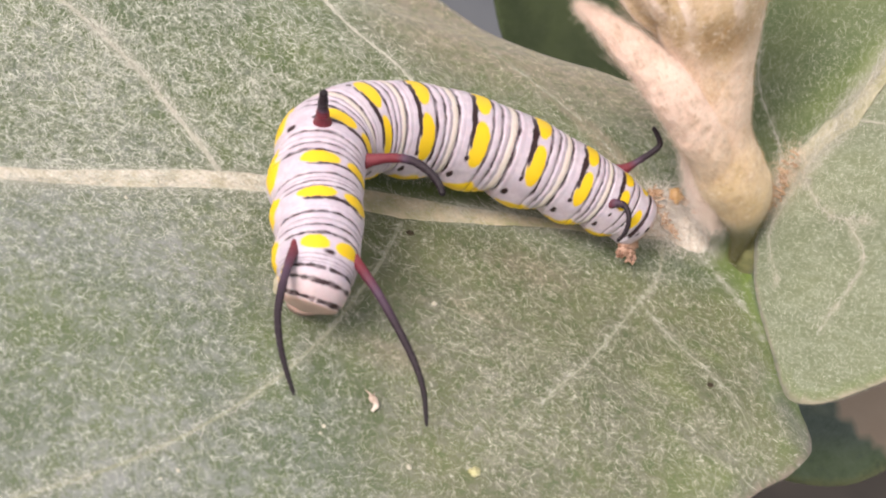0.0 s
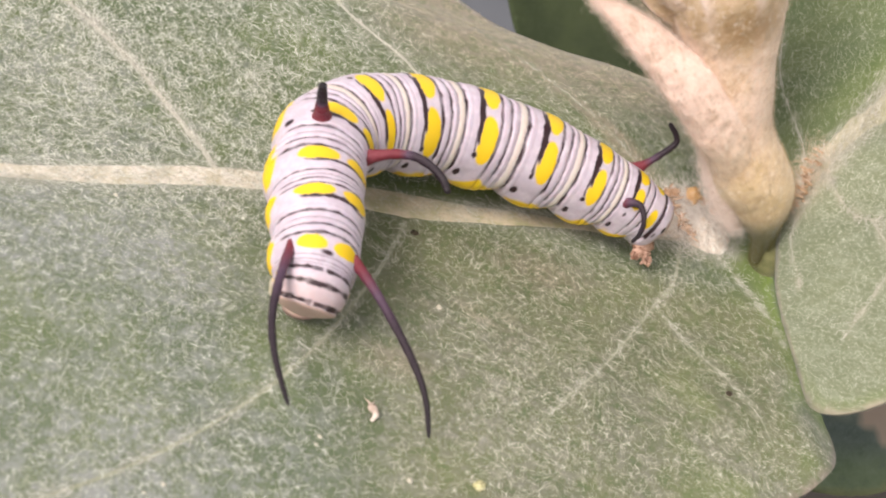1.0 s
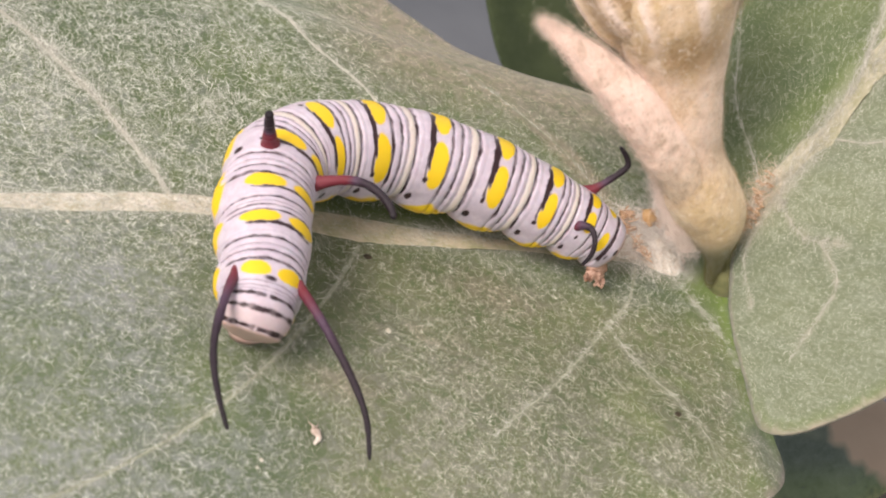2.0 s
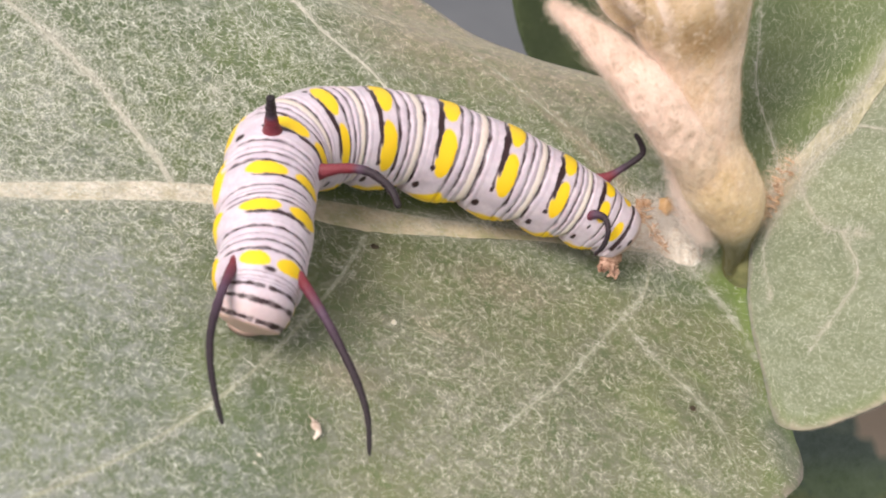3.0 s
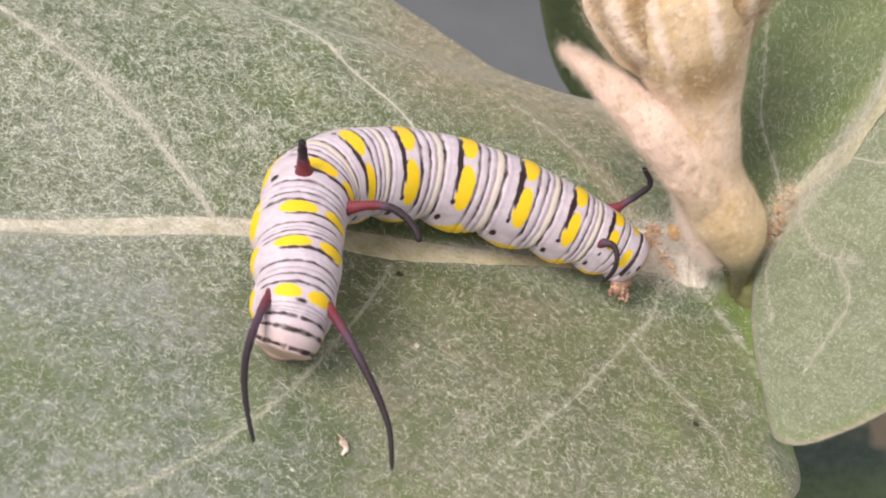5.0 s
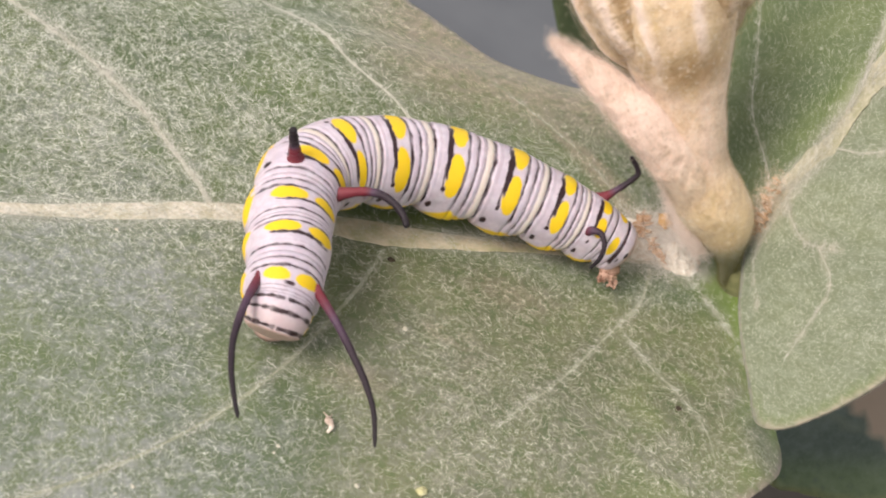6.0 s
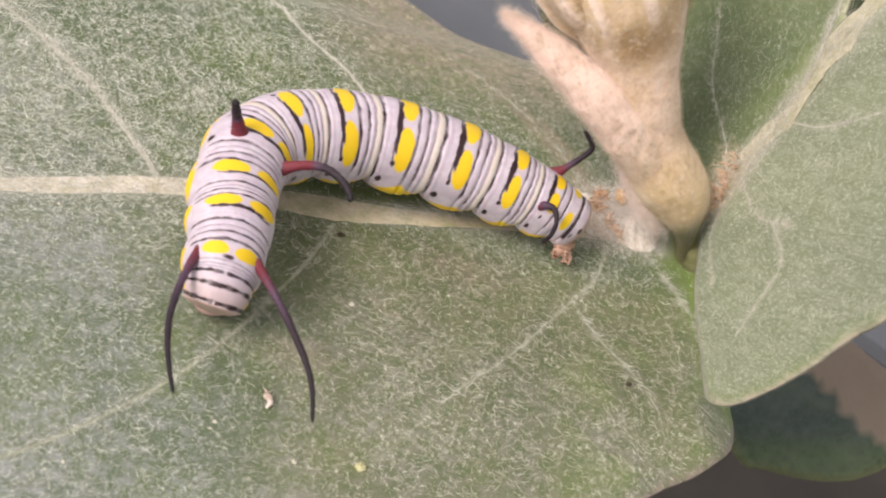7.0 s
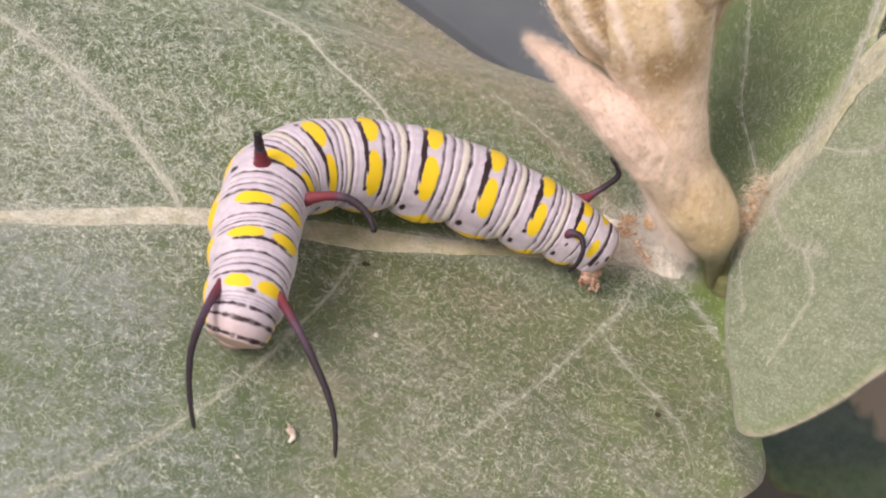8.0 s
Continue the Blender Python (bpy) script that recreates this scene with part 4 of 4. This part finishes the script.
def banding(a, phi):
    """The pattern on the skin: arc length and angle from the back's middle, in degrees, to black, yellow, cream and pink, and the folds."""
    U = np.interp(a, [0, *SPOTS, LONG], [-0.9, *(k + 0.4 for k in range(10)), 10.9])
    w = np.abs(phi)
    q = np.c_[np.cos(np.radians(phi)) * 3, np.sin(np.radians(phi)) * 3, a]
    jitter = 0.010 * wobble(q, 0.9) + 0.006 * wobble(q, 4.5, 3) + 0.0055 * wobble(q, 10.0, 5)
    k = np.floor(U + jitter)
    u = U + jitter - k
    black, yellow, cream, fold = (np.zeros(len(a)) for _ in range(4))
    grow = 1 + 0.45 * wobble(q, 2.3, 9)

    def soft(d, half, blur=0.024):
        return step((half - np.abs(d)) / blur + 0.5)

    def line(at, half, reach, strength=1.0):
        d = np.minimum(np.abs(u - at), np.abs(u - at - 1))
        d = np.minimum(d, np.abs(u - at + 1))
        gap = step((reach + 8 * wobble(q, 1.1, at * 9) - w) / 12)
        fade = np.clip(0.86 + 0.30 * wobble(q, 1.9, at * 5 + 2), 0.35, 1)
        return strength * fade * soft(d, half * np.clip(grow, 0.3, 1.7)) * gap, np.exp(-((d / 0.035) ** 2))

    body = (U > 0.22) & (U < 9.68)
    for at, half, reach, strength, depth in ((0.015, 0.023, 98, 1.0, 1.0), (0.595, 0.023, 84, 1.0, 0.6), (0.755, 0.018, 92, 0.95, 0.8), (0.875, 0.010, 70, 0.5, 0.6)):
        m, d = line(at, half, reach, strength)
        black = np.maximum(black, m * body)
        fold += depth * d * body
    fold += 0.15 * np.exp(-(((u - 0.135) / 0.03) ** 2)) * body
    # the black saddle before the yellow spots
    saddle = soft(u - 0.272 - 0.0003 * w + 0.014 * wobble(q, 1.6, 4), 0.051 * np.where(U < 3.3, 0.7, 1.0) * (1 - 0.38 * step((w - 8) / 14)) * np.clip(0.55 + 0.45 * grow, 0.6, 1.3), 0.02) * step((np.where(k < 1, 9, 42) + 8 * wobble(q, 0.7, 6) - w) / 8)
    far = np.interp(U, np.arange(10) + 0.4, [25, 31, 30, 26, 31, 36, 35, 33, 33, 23])
    wide = far - 6
    front = 0.425 - 0.158 * np.sqrt(np.clip(1 - ((w - far) / (wide + 1.5)) ** 2, 0, 1))
    rim = (k > 0) * soft(u - front + 0.020 + 0.008 * wobble(q, 2.0, 7), 0.018 * np.clip(grow, 0.3, 1.5)) * step((far + 0.8 * wide - w) / 6) * step((w - 5) / 4)
    black = np.maximum(black, np.maximum(saddle, rim * 0.9) * body)
    # the yellow spots, a pair on each ring
    oval = np.where(k < 1, 1.45, 1.0) * np.abs((u - 0.425 - 0.0006 * (w - far) + 0.005 * wobble(q, 1.3, 12) + 0.006 * wobble(q, 8.0, 2)) / 0.158) ** 2.0 + np.abs((w - far) / (wide + 2.5)) ** 2.0
    yellow = np.maximum(yellow, step((1.0 - oval) / 0.18) * body)
    # dots along the flank, and the yellow fold below them
    for at, high, size in ((0.16, 84, 6.0), (0.285, 55, 3.6)):
        black = np.maximum(black, step((1.25 - np.hypot((u - at) / (0.05 if high > 60 else 0.034) + 0.25 * wobble(q, 5.0, 8), (w - high) / size)) / 0.3) * body * (k > 2))
    low = step((w - np.where(U < 3.5, 94, 97) + 7 * np.cos(2 * math.pi * (u - 0.55)) + 6 * wobble(q, 1.7, 21)) / 6) * step((124 + 8 * wobble(q, 1.2, 23) - w) / 8) * step((np.abs(u - 0.08) - 0.06) / 0.05)
    yellow = np.maximum(yellow, low * ((U > -0.3) & (U < 9.9)))
    cream = soft(u - 0.935, 0.05, 0.04) * body * (k > 2) * 0.6
    cream = np.maximum(cream, 0.5 * step((w - 130) / 15))
    # the collar and head end
    for at, half, broken in ((0.20, 0.014, 0), (0.11, 0.014, 0), (0.05, 0.010, 0), (-0.03, 0.032, 1), (-0.24, 0.036, 0), (-0.57, 0.054, 1)):
        m = soft(U + jitter - at, half * np.clip(grow, 0.5, 1.5)) * step((96 - w) / 10) * (1 - broken * step((4 - w) / 4))
        black = np.maximum(black, m * (0.5 if at > 0 else 1.0) * np.clip(0.95 + 0.3 * wobble(q, 2.6, 31), 0.5, 1))
        fold += 0.7 * np.exp(-(((U - at) / 0.05) ** 2))
    pink = np.maximum(0.42 * step((0.05 - U) / 0.5), step((-0.56 - U) / 0.14) * 0.85)
    for at, high in ((-0.42, 82), (-0.06, 76)):
        yellow = np.maximum(yellow, 0.9 * step((1 - np.hypot((U - at) / 0.15, (w - high) / 11)) / 0.3))
    pink = np.maximum(pink, 0.55 * step((w - 126) / 8))
    # the tail end
    tail = np.abs((U - 10.04) / 0.13) ** 2 + np.abs((w - 40) / 22) ** 2.3
    yellow = np.maximum(yellow, step((1 - tail) / 0.2))
    black = np.maximum(black, soft(U + jitter - 10.25 - 0.0006 * w, 0.036 + 0.0004 * w, 0.02) * step((84 - w) / 8))
    black = np.maximum(black, soft(U + jitter - 9.83, 0.022) * step((70 - w) / 8))
    black = np.maximum(black, step((1 - np.hypot((U - 10.58) / 0.06, (w - 42) / 10)) / 0.3))
    black = np.maximum(black, 0.8 * step((1 - np.hypot((U - 10.42) / 0.05, (w - 62) / 9)) / 0.5))
    fold += 0.8 * np.exp(-(((U - 9.83) / 0.04) ** 2)) + np.exp(-(((U - 10.25) / 0.05) ** 2))
    pink = np.maximum(pink, step((U - 10.52) / 0.16) * 0.9)
    yellow = yellow * (1 - black)
    return U, black, yellow, cream, pink, fold


def caterpillar():
    body = thing("caterpillar", (-14, 0, 0), "striped white, black and yellow caterpillar resting on the leaf", "caterpillar")
    rings, sides = 1050, 168
    s = np.linspace(0, 1, rings)
    roll = np.radians(np.interp(s * LONG, [0, *SPOTS], ROLL))

    def shape(S, P, c):
        a = S * LONG
        # P runs from the spine's lift towards its side; the back leans by roll
        phi = np.degrees((P - np.interp(S, s, roll) + math.pi) % (2 * math.pi) - math.pi)
        U, _, _, _, _, fold = banding(a, phi)
        w = np.abs(phi)
        u = U - np.floor(U)
        k = 1 - 0.042 * np.clip(fold, 0, 1.4) + 0.022 * np.sin(math.pi * u) ** 2
        k += (0.05 - 0.03 * ((U > 3) & (U < 6))) * np.exp(-(((w - 112) / 18) ** 2)) * np.abs(np.sin(math.pi * (u - 0.04))) ** 0.7 * ((U > 0) & (U < 9.9))
        k += (0.15 - 0.06 * (U < 4)) * step((w - 80) / 25) * (np.abs(np.sin(math.pi * (u + 0.02))) ** 0.6 - 0.55) * step((150 - w) / 20)
        k += 0.38 * step((w - 145) / 30)
        k += 0.006 * wobble(c, 1.1)
        tail = np.clip((a - (LONG - 0.9)) / 0.9, 0, 1)
        nose = np.clip((0.45 - a) / 0.45, 0, 1)
        return k * np.sqrt(np.clip(1 - tail**2, 0.0004, 1)) * np.sqrt(np.clip(1 - nose**2, 0.0004, 1))

    v, f, S, P = tube(SPINE, girth, rings, sides, shape=shape, cap=False)
    phi = np.degrees((P - np.interp(S, s, roll) + math.pi) % (2 * math.pi) - math.pi)
    U, black, yellow, cream, pink, _ = banding(S * LONG, phi)
    ring_u = np.interp(s * LONG, [0, *SPOTS, LONG], [-0.9, *(k + 0.4 for k in range(10)), 10.9])
    cuts = [0] + [int(np.searchsorted(ring_u, k)) for k in range(0, 11)] + [rings - 1]
    labels = {0: "pinkish white collar with black cross bands", 11: "white tail end with yellow spots and a black arc"}
    for n, (a, b) in enumerate(zip(cuts, cuts[1:])):
        rows = slice(a * sides, (b + 1) * sides)
        m = b - a
        i, j = np.meshgrid(np.arange(m), np.arange(sides), indexing="ij")
        p, q = i * sides + j, i * sides + (j + 1) % sides
        faces = np.stack([p, q, q + sides, p + sides], -1).reshape(-1, 4)[:, ::-1]
        name = "collar" if n == 0 else "tail_segment" if n == 11 else "body_segment"
        part(name, v[rows], faces, SKIN, body, labels.get(n, ""),
             marks={"black": black[rows], "yellow": yellow[rows], "cream": cream[rows], "pink": pink[rows]})
    hv, hf = blob((-24.05, -12.75, 1.45), (1.05, 0.62, 0.7), 5, 0.04, 16, 24)
    part("head", hv, hf, SKIN, body, "pale pinkish head tucked under the collar", marks={"black": np.exp(-((hv[:, 2] - 1.15) / 0.12) ** 2) * 0.9,
         "yellow": hv[:, 0] * 0, "cream": hv[:, 0] * 0, "pink": np.full(len(hv), 0.9)})
    verts, faces = [], []
    lumps = [blob(c, size, k + 3, 0.2, 14, 18, turn) for k, (c, size, turn) in enumerate((((0.15, 0.9, 0.95), (0.8, 0.5, 0.5), 0.2), ((0.12, 0.45, 0.62), (0.72, 0.30, 0.36), 0.1)))]
    for k in range(34):
        x = rng.uniform(-0.6, 0.75)
        c = (x * 1.1, 0.32 + rng.normal() * 0.14 - 0.2 * abs(x), 0.36 + rng.normal() * 0.14)
        lumps.append(blob(c, rng.uniform(0.07, 0.2, 3) * (1, 0.8, 1.1), 40 + k, 0.4, 7, 9, rng.uniform(0, 3)))
    for lv, lf in lumps:
        faces += [[q + len(verts) for q in one] for one in lf]
        verts += lv.tolist()
    part("clasper", verts, faces, PROLEG, body, "ragged pinkish brown clasper gripping the leaf")
    for x, y, zc in ((-18.4, 3.9, 0.4), (-14.4, 4.8, 0.5), (-9.8, 4.8, 0.5), (-5.8, 4.4, 0.3), (-23.4, -10.6, 0.7), (-24.9, -10.6, 0.7)):
        lv, lf = blob((x, y, zc), (0.7, 0.55, 1.3), int(-x * 3), 0.12, 11, 14)
        part("proleg", lv, lf, PALE_FOOT, body)
    made = {}
    for key, pts, thick, (red, dark), widths in (
        ("front_left", [(-25.5, -11.3, 4.6), (-26.11, -13.86, 4.52), (-26.4, -16.22, 4.09), (-26.26, -18.08, 3.82), (-25.87, -19.88, 3.66), (-25.38, -21.55, 3.55)], 0.26, (0.05, 0.42), (1.2, 0.95, 0.86, 0.76, 0.62, 0.42)),
        ("front_right", [(-22.2, -11.5, 4.6), (-20.85, -13.52, 4.38), (-19.55, -15.33, 3.79), (-18.44, -17.15, 3.22), (-17.81, -18.68, 2.71), (-17.5, -20.55, 2.02)], 0.27, (0.06, 0.42), (1.2, 0.95, 0.86, 0.76, 0.62, 0.42)),
        ("mid_left", [(-24.4, -2.5, 6.2), (-24.94, -2.8, 7.87), (-25.36, -2.96, 9.31)], 0.37, (0.5, 0.62), (2.6, 1.5, 1.1, 0.9, 0.78, 0.6)),
        ("mid_right", [(-21.7, -3.1, 4.9), (-20.13, -3.58, 6.13), (-18.96, -4.13, 6.75), (-18.05, -4.92, 6.91), (-17.45, -5.72, 6.85), (-17.1, -6.59, 6.64)], 0.34, (0.38, 0.52), (1.7, 1.0, 0.85, 0.78, 0.72, 0.62)),
        ("rear_up", [(-2.1, 3.7, 4.5), (-1.3, 3.8, 5.6), (-0.6, 3.95, 6.55), (-0.12, 4.1, 7.4), (-0.28, 4.3, 7.85), (-0.7, 4.53, 8.21), (-1.05, 4.66, 8.45)], 0.27, (0.2, 0.45), (2.6, 1.2, 0.9, 0.8, 0.75, 0.6)),
        ("rear_low", [(-3.15, 1.15, 3.4), (-2.75, 0.5, 4.35), (-2.13, 0.06, 4.55), (-1.93, -0.87, 4.22), (-2.32, -1.95, 3.93), (-3.0, -2.81, 3.71)], 0.28, (0.16, 0.34), (3.0, 1.25, 0.74, 0.64, 0.58, 0.42)),
    ):
        tv, tf, ts, _ = tube(pts, [r * thick for r in widths], 90, 24,
                             shape=lambda S, P, c: (1 + 0.06 * wobble(c, 3.0) + 0.05 * wobble(c, 9.0)) * np.sqrt(np.clip(1 - np.clip((S - 0.96) / 0.04, 0, 1) ** 2, 0.02, 1)))
        made[key] = part("tentacle", tv, tf, TENTACLE, body, "thin dark fleshy tentacle, maroon at its root", origin=pts[0], marks={"along": np.interp(ts, [0, red, dark, 1], [0, 0.22, 0.76, 1])})
    return body, made


animal, tentacles = caterpillar()


# ---------------------------------------------------------------- small things on the leaf
def on_leaf(name, x, y, size, material, label, category, seed, turn=0.0):
    z = float(leaf_height(np.array([[x, y]]))[0])
    v, f = blob((x, y, z + size[2] * 0.6), size, seed, 0.3, 9, 12, turn)
    ob = part(name, v, f, material, origin=(x, y, z))
    return tagged(ob, label, category, "specks on the leaf")


def torn_flake(x, y):
    """A curled shred with a thin ragged end."""
    z = float(leaf_height(np.array([[x, y]]))[0])
    lumps = [tube([(x + 0.05, y - 0.62, z + 0.05), (x + 0.22, y - 0.3, z + 0.3), (x - 0.02, y + 0.12, z + 0.34), (x + 0.1, y + 0.45, z + 0.12)], [0.08, 0.17, 0.23, 0.06], 22, 12,
                  flat=0.6, shape=lambda S, P, c: 1 + 0.3 * wobble(c, 7.0))[:2],
             tube([(x + 0.05, y + 0.3, z + 0.2), (x - 0.1, y + 0.6, z + 0.12), (x - 0.3, y + 0.85, z + 0.03)], [0.08, 0.05, 0.02], 10, 8, shape=lambda S, P, c: 1 + 0.3 * wobble(c, 9.0))[:2],
             tube([(x + 0.05, y + 0.3, z + 0.2), (x + 0.2, y + 0.65, z + 0.1), (x + 0.3, y + 0.8, z + 0.02)], [0.06, 0.04, 0.02], 10, 8)[:2]]
    verts, faces = [], []
    for lv, lf in lumps:
        faces += [[q + len(verts) for q in one] for one in lf]
        verts += lv.tolist()
    ob = part("flake", verts, faces, FLAKE, origin=(x, y, z))
    return tagged(ob, "pale pinkish torn plant flake lying on the leaf", "flake", "specks on the leaf")


torn_flake(-20.0, -18.2)
on_leaf("flake", -14.2, -21.7, (0.32, 0.30, 0.2), YELLOW_FLAKE, "small yellowish speck lying on the leaf", "flake", 2)
on_leaf("flake", -15.1, -8.5, (0.17, 0.15, 0.14), PALE_FLAKE, "tiny cream speck lying on the leaf", "flake", 3)
on_leaf("flake", -18.0, -22.1, (0.16, 0.15, 0.12), PALE_FLAKE, "tiny cream speck lying on the leaf", "flake", 4)
for x, y, size in ((-22.7, -20.4, 0.16), (-22.9, -20.9, 0.11), (-30.1, -24.8, 0.15), (-30.9, -25.4, 0.10), (-6.2, -2.7, 0.11), (-34.4, -4.8, 0.16)):
    on_leaf("flake", x, y, (0.8 * size, 0.6 * size, 0.5 * size), PALE_FLAKE, "tiny cream speck lying on the leaf", "flake", int(-x * 9))
on_leaf("flake", 4.1, -10.7, (0.22, 0.2, 0.12), DARK_FLAKE, "small dark speck lying on the leaf vein", "flake", 5)
on_leaf("flake", -16.0, -1.6, (0.3, 0.2, 0.1), DARK_FLAKE, "small dark speck lying beside the midrib", "flake", 6)


# ---------------------------------------------------------------- leaves in the distance
def far_leaf(label, eye, right, down, ahead, depth, outline, bow, veins, stalk, dried=None, stuff=LEAF_FAR):
    e, r, d, a = (np.array(q, float) for q in (eye, right, down, ahead))

    def lift(uv):
        uv = np.asarray(uv, float)
        z = depth + bow * np.sin(uv[:, 0] * 0.09) + bow * 0.6 * np.cos(uv[:, 1] * 0.11)
        return e + uv[:, :1] * r + uv[:, 1:] * d + z[:, None] * a

    base = e + depth * a + outline[0][0] * r + outline[0][1] * d
    leaf = thing("leaf", base, label, "leaf", "leaves in the distance")
    lines = [spline(p, 40) for p in veins]
    v, f, marks, _ = blade(np.array(outline, float), 0.9, lift, 0.4, [(q, 0.35) for q in lines], 0.5)
    flat = (v - e) @ np.stack([r, d], 1)
    marks.pop("near")
    marks["fresh"] = 0.22 * step((flat[:, 1] - 18.5) / 4)
    marks["dry"] = dried(flat[:, 0], flat[:, 1]) if dried else np.zeros(len(v))
    part("blade", v, f, stuff, leaf, marks=marks)
    tv, tf, _, _ = tube([base, *stalk], [0.9, 1.2, 1.8], 40, 14, up=(1, 0.2, 0.1))
    part("petiole", tv, tf, STEM, leaf, "olive green stalk")
    for q in lines:
        tv, tf, _, _ = tube(lift(q), [0.3, 0.12], 40, 10, up=-a)
        part("side_vein", tv, tf, VEIN, leaf)


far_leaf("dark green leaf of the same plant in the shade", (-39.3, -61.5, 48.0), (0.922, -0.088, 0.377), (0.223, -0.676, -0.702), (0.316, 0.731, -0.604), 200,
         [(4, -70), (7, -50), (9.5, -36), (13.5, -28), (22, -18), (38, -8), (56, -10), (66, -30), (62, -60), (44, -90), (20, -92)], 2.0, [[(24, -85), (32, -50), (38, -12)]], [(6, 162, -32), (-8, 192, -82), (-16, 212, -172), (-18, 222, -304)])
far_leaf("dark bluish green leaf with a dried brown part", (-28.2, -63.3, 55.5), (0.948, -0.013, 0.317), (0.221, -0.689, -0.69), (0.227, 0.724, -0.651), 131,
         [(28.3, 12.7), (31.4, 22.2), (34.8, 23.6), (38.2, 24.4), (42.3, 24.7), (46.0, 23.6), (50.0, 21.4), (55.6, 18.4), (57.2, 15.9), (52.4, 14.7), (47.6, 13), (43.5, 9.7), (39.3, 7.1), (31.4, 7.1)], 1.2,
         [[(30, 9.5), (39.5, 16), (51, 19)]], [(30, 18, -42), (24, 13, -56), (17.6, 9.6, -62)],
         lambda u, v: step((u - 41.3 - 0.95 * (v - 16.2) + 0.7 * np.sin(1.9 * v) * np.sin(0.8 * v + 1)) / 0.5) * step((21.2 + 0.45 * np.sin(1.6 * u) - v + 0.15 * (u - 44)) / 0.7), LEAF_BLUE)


# ---------------------------------------------------------------- what moves
def sway(ob, rows):
    """Small turns of a tentacle about its root."""
    at = ob.location.copy()
    walk(ob, [(t, Matrix.Translation(at) @ pose(0, 0, 0, rx, ry, rz)) for t, rx, ry, rz in rows])


def motions():
    sway(tentacles["front_left"], [(0.0, 0, 0, 0.5), (1.5, 0, 0, 0.9), (3.5, 0, 0, 1.0), (4.5, 0, 0, 0.0), (6.5, 0, 0, -0.9), (7.0, 0, 0, -0.2), (8.0, 0, 0, -0.3)])
    sway(tentacles["front_right"], [(0.0, 0, 0, 0), (1.5, 0.5, 0, 0.3), (4.0, 0, 0, 0), (6.0, -0.4, 0, 0), (8.0, -0.2, 0, 0)])
    sway(tentacles["mid_left"], [(0.0, 4, 0, 0), (2.2, 5, 0, 0), (3.3, 0, 0, 0), (8.0, 0, 0, 0)])


motions()
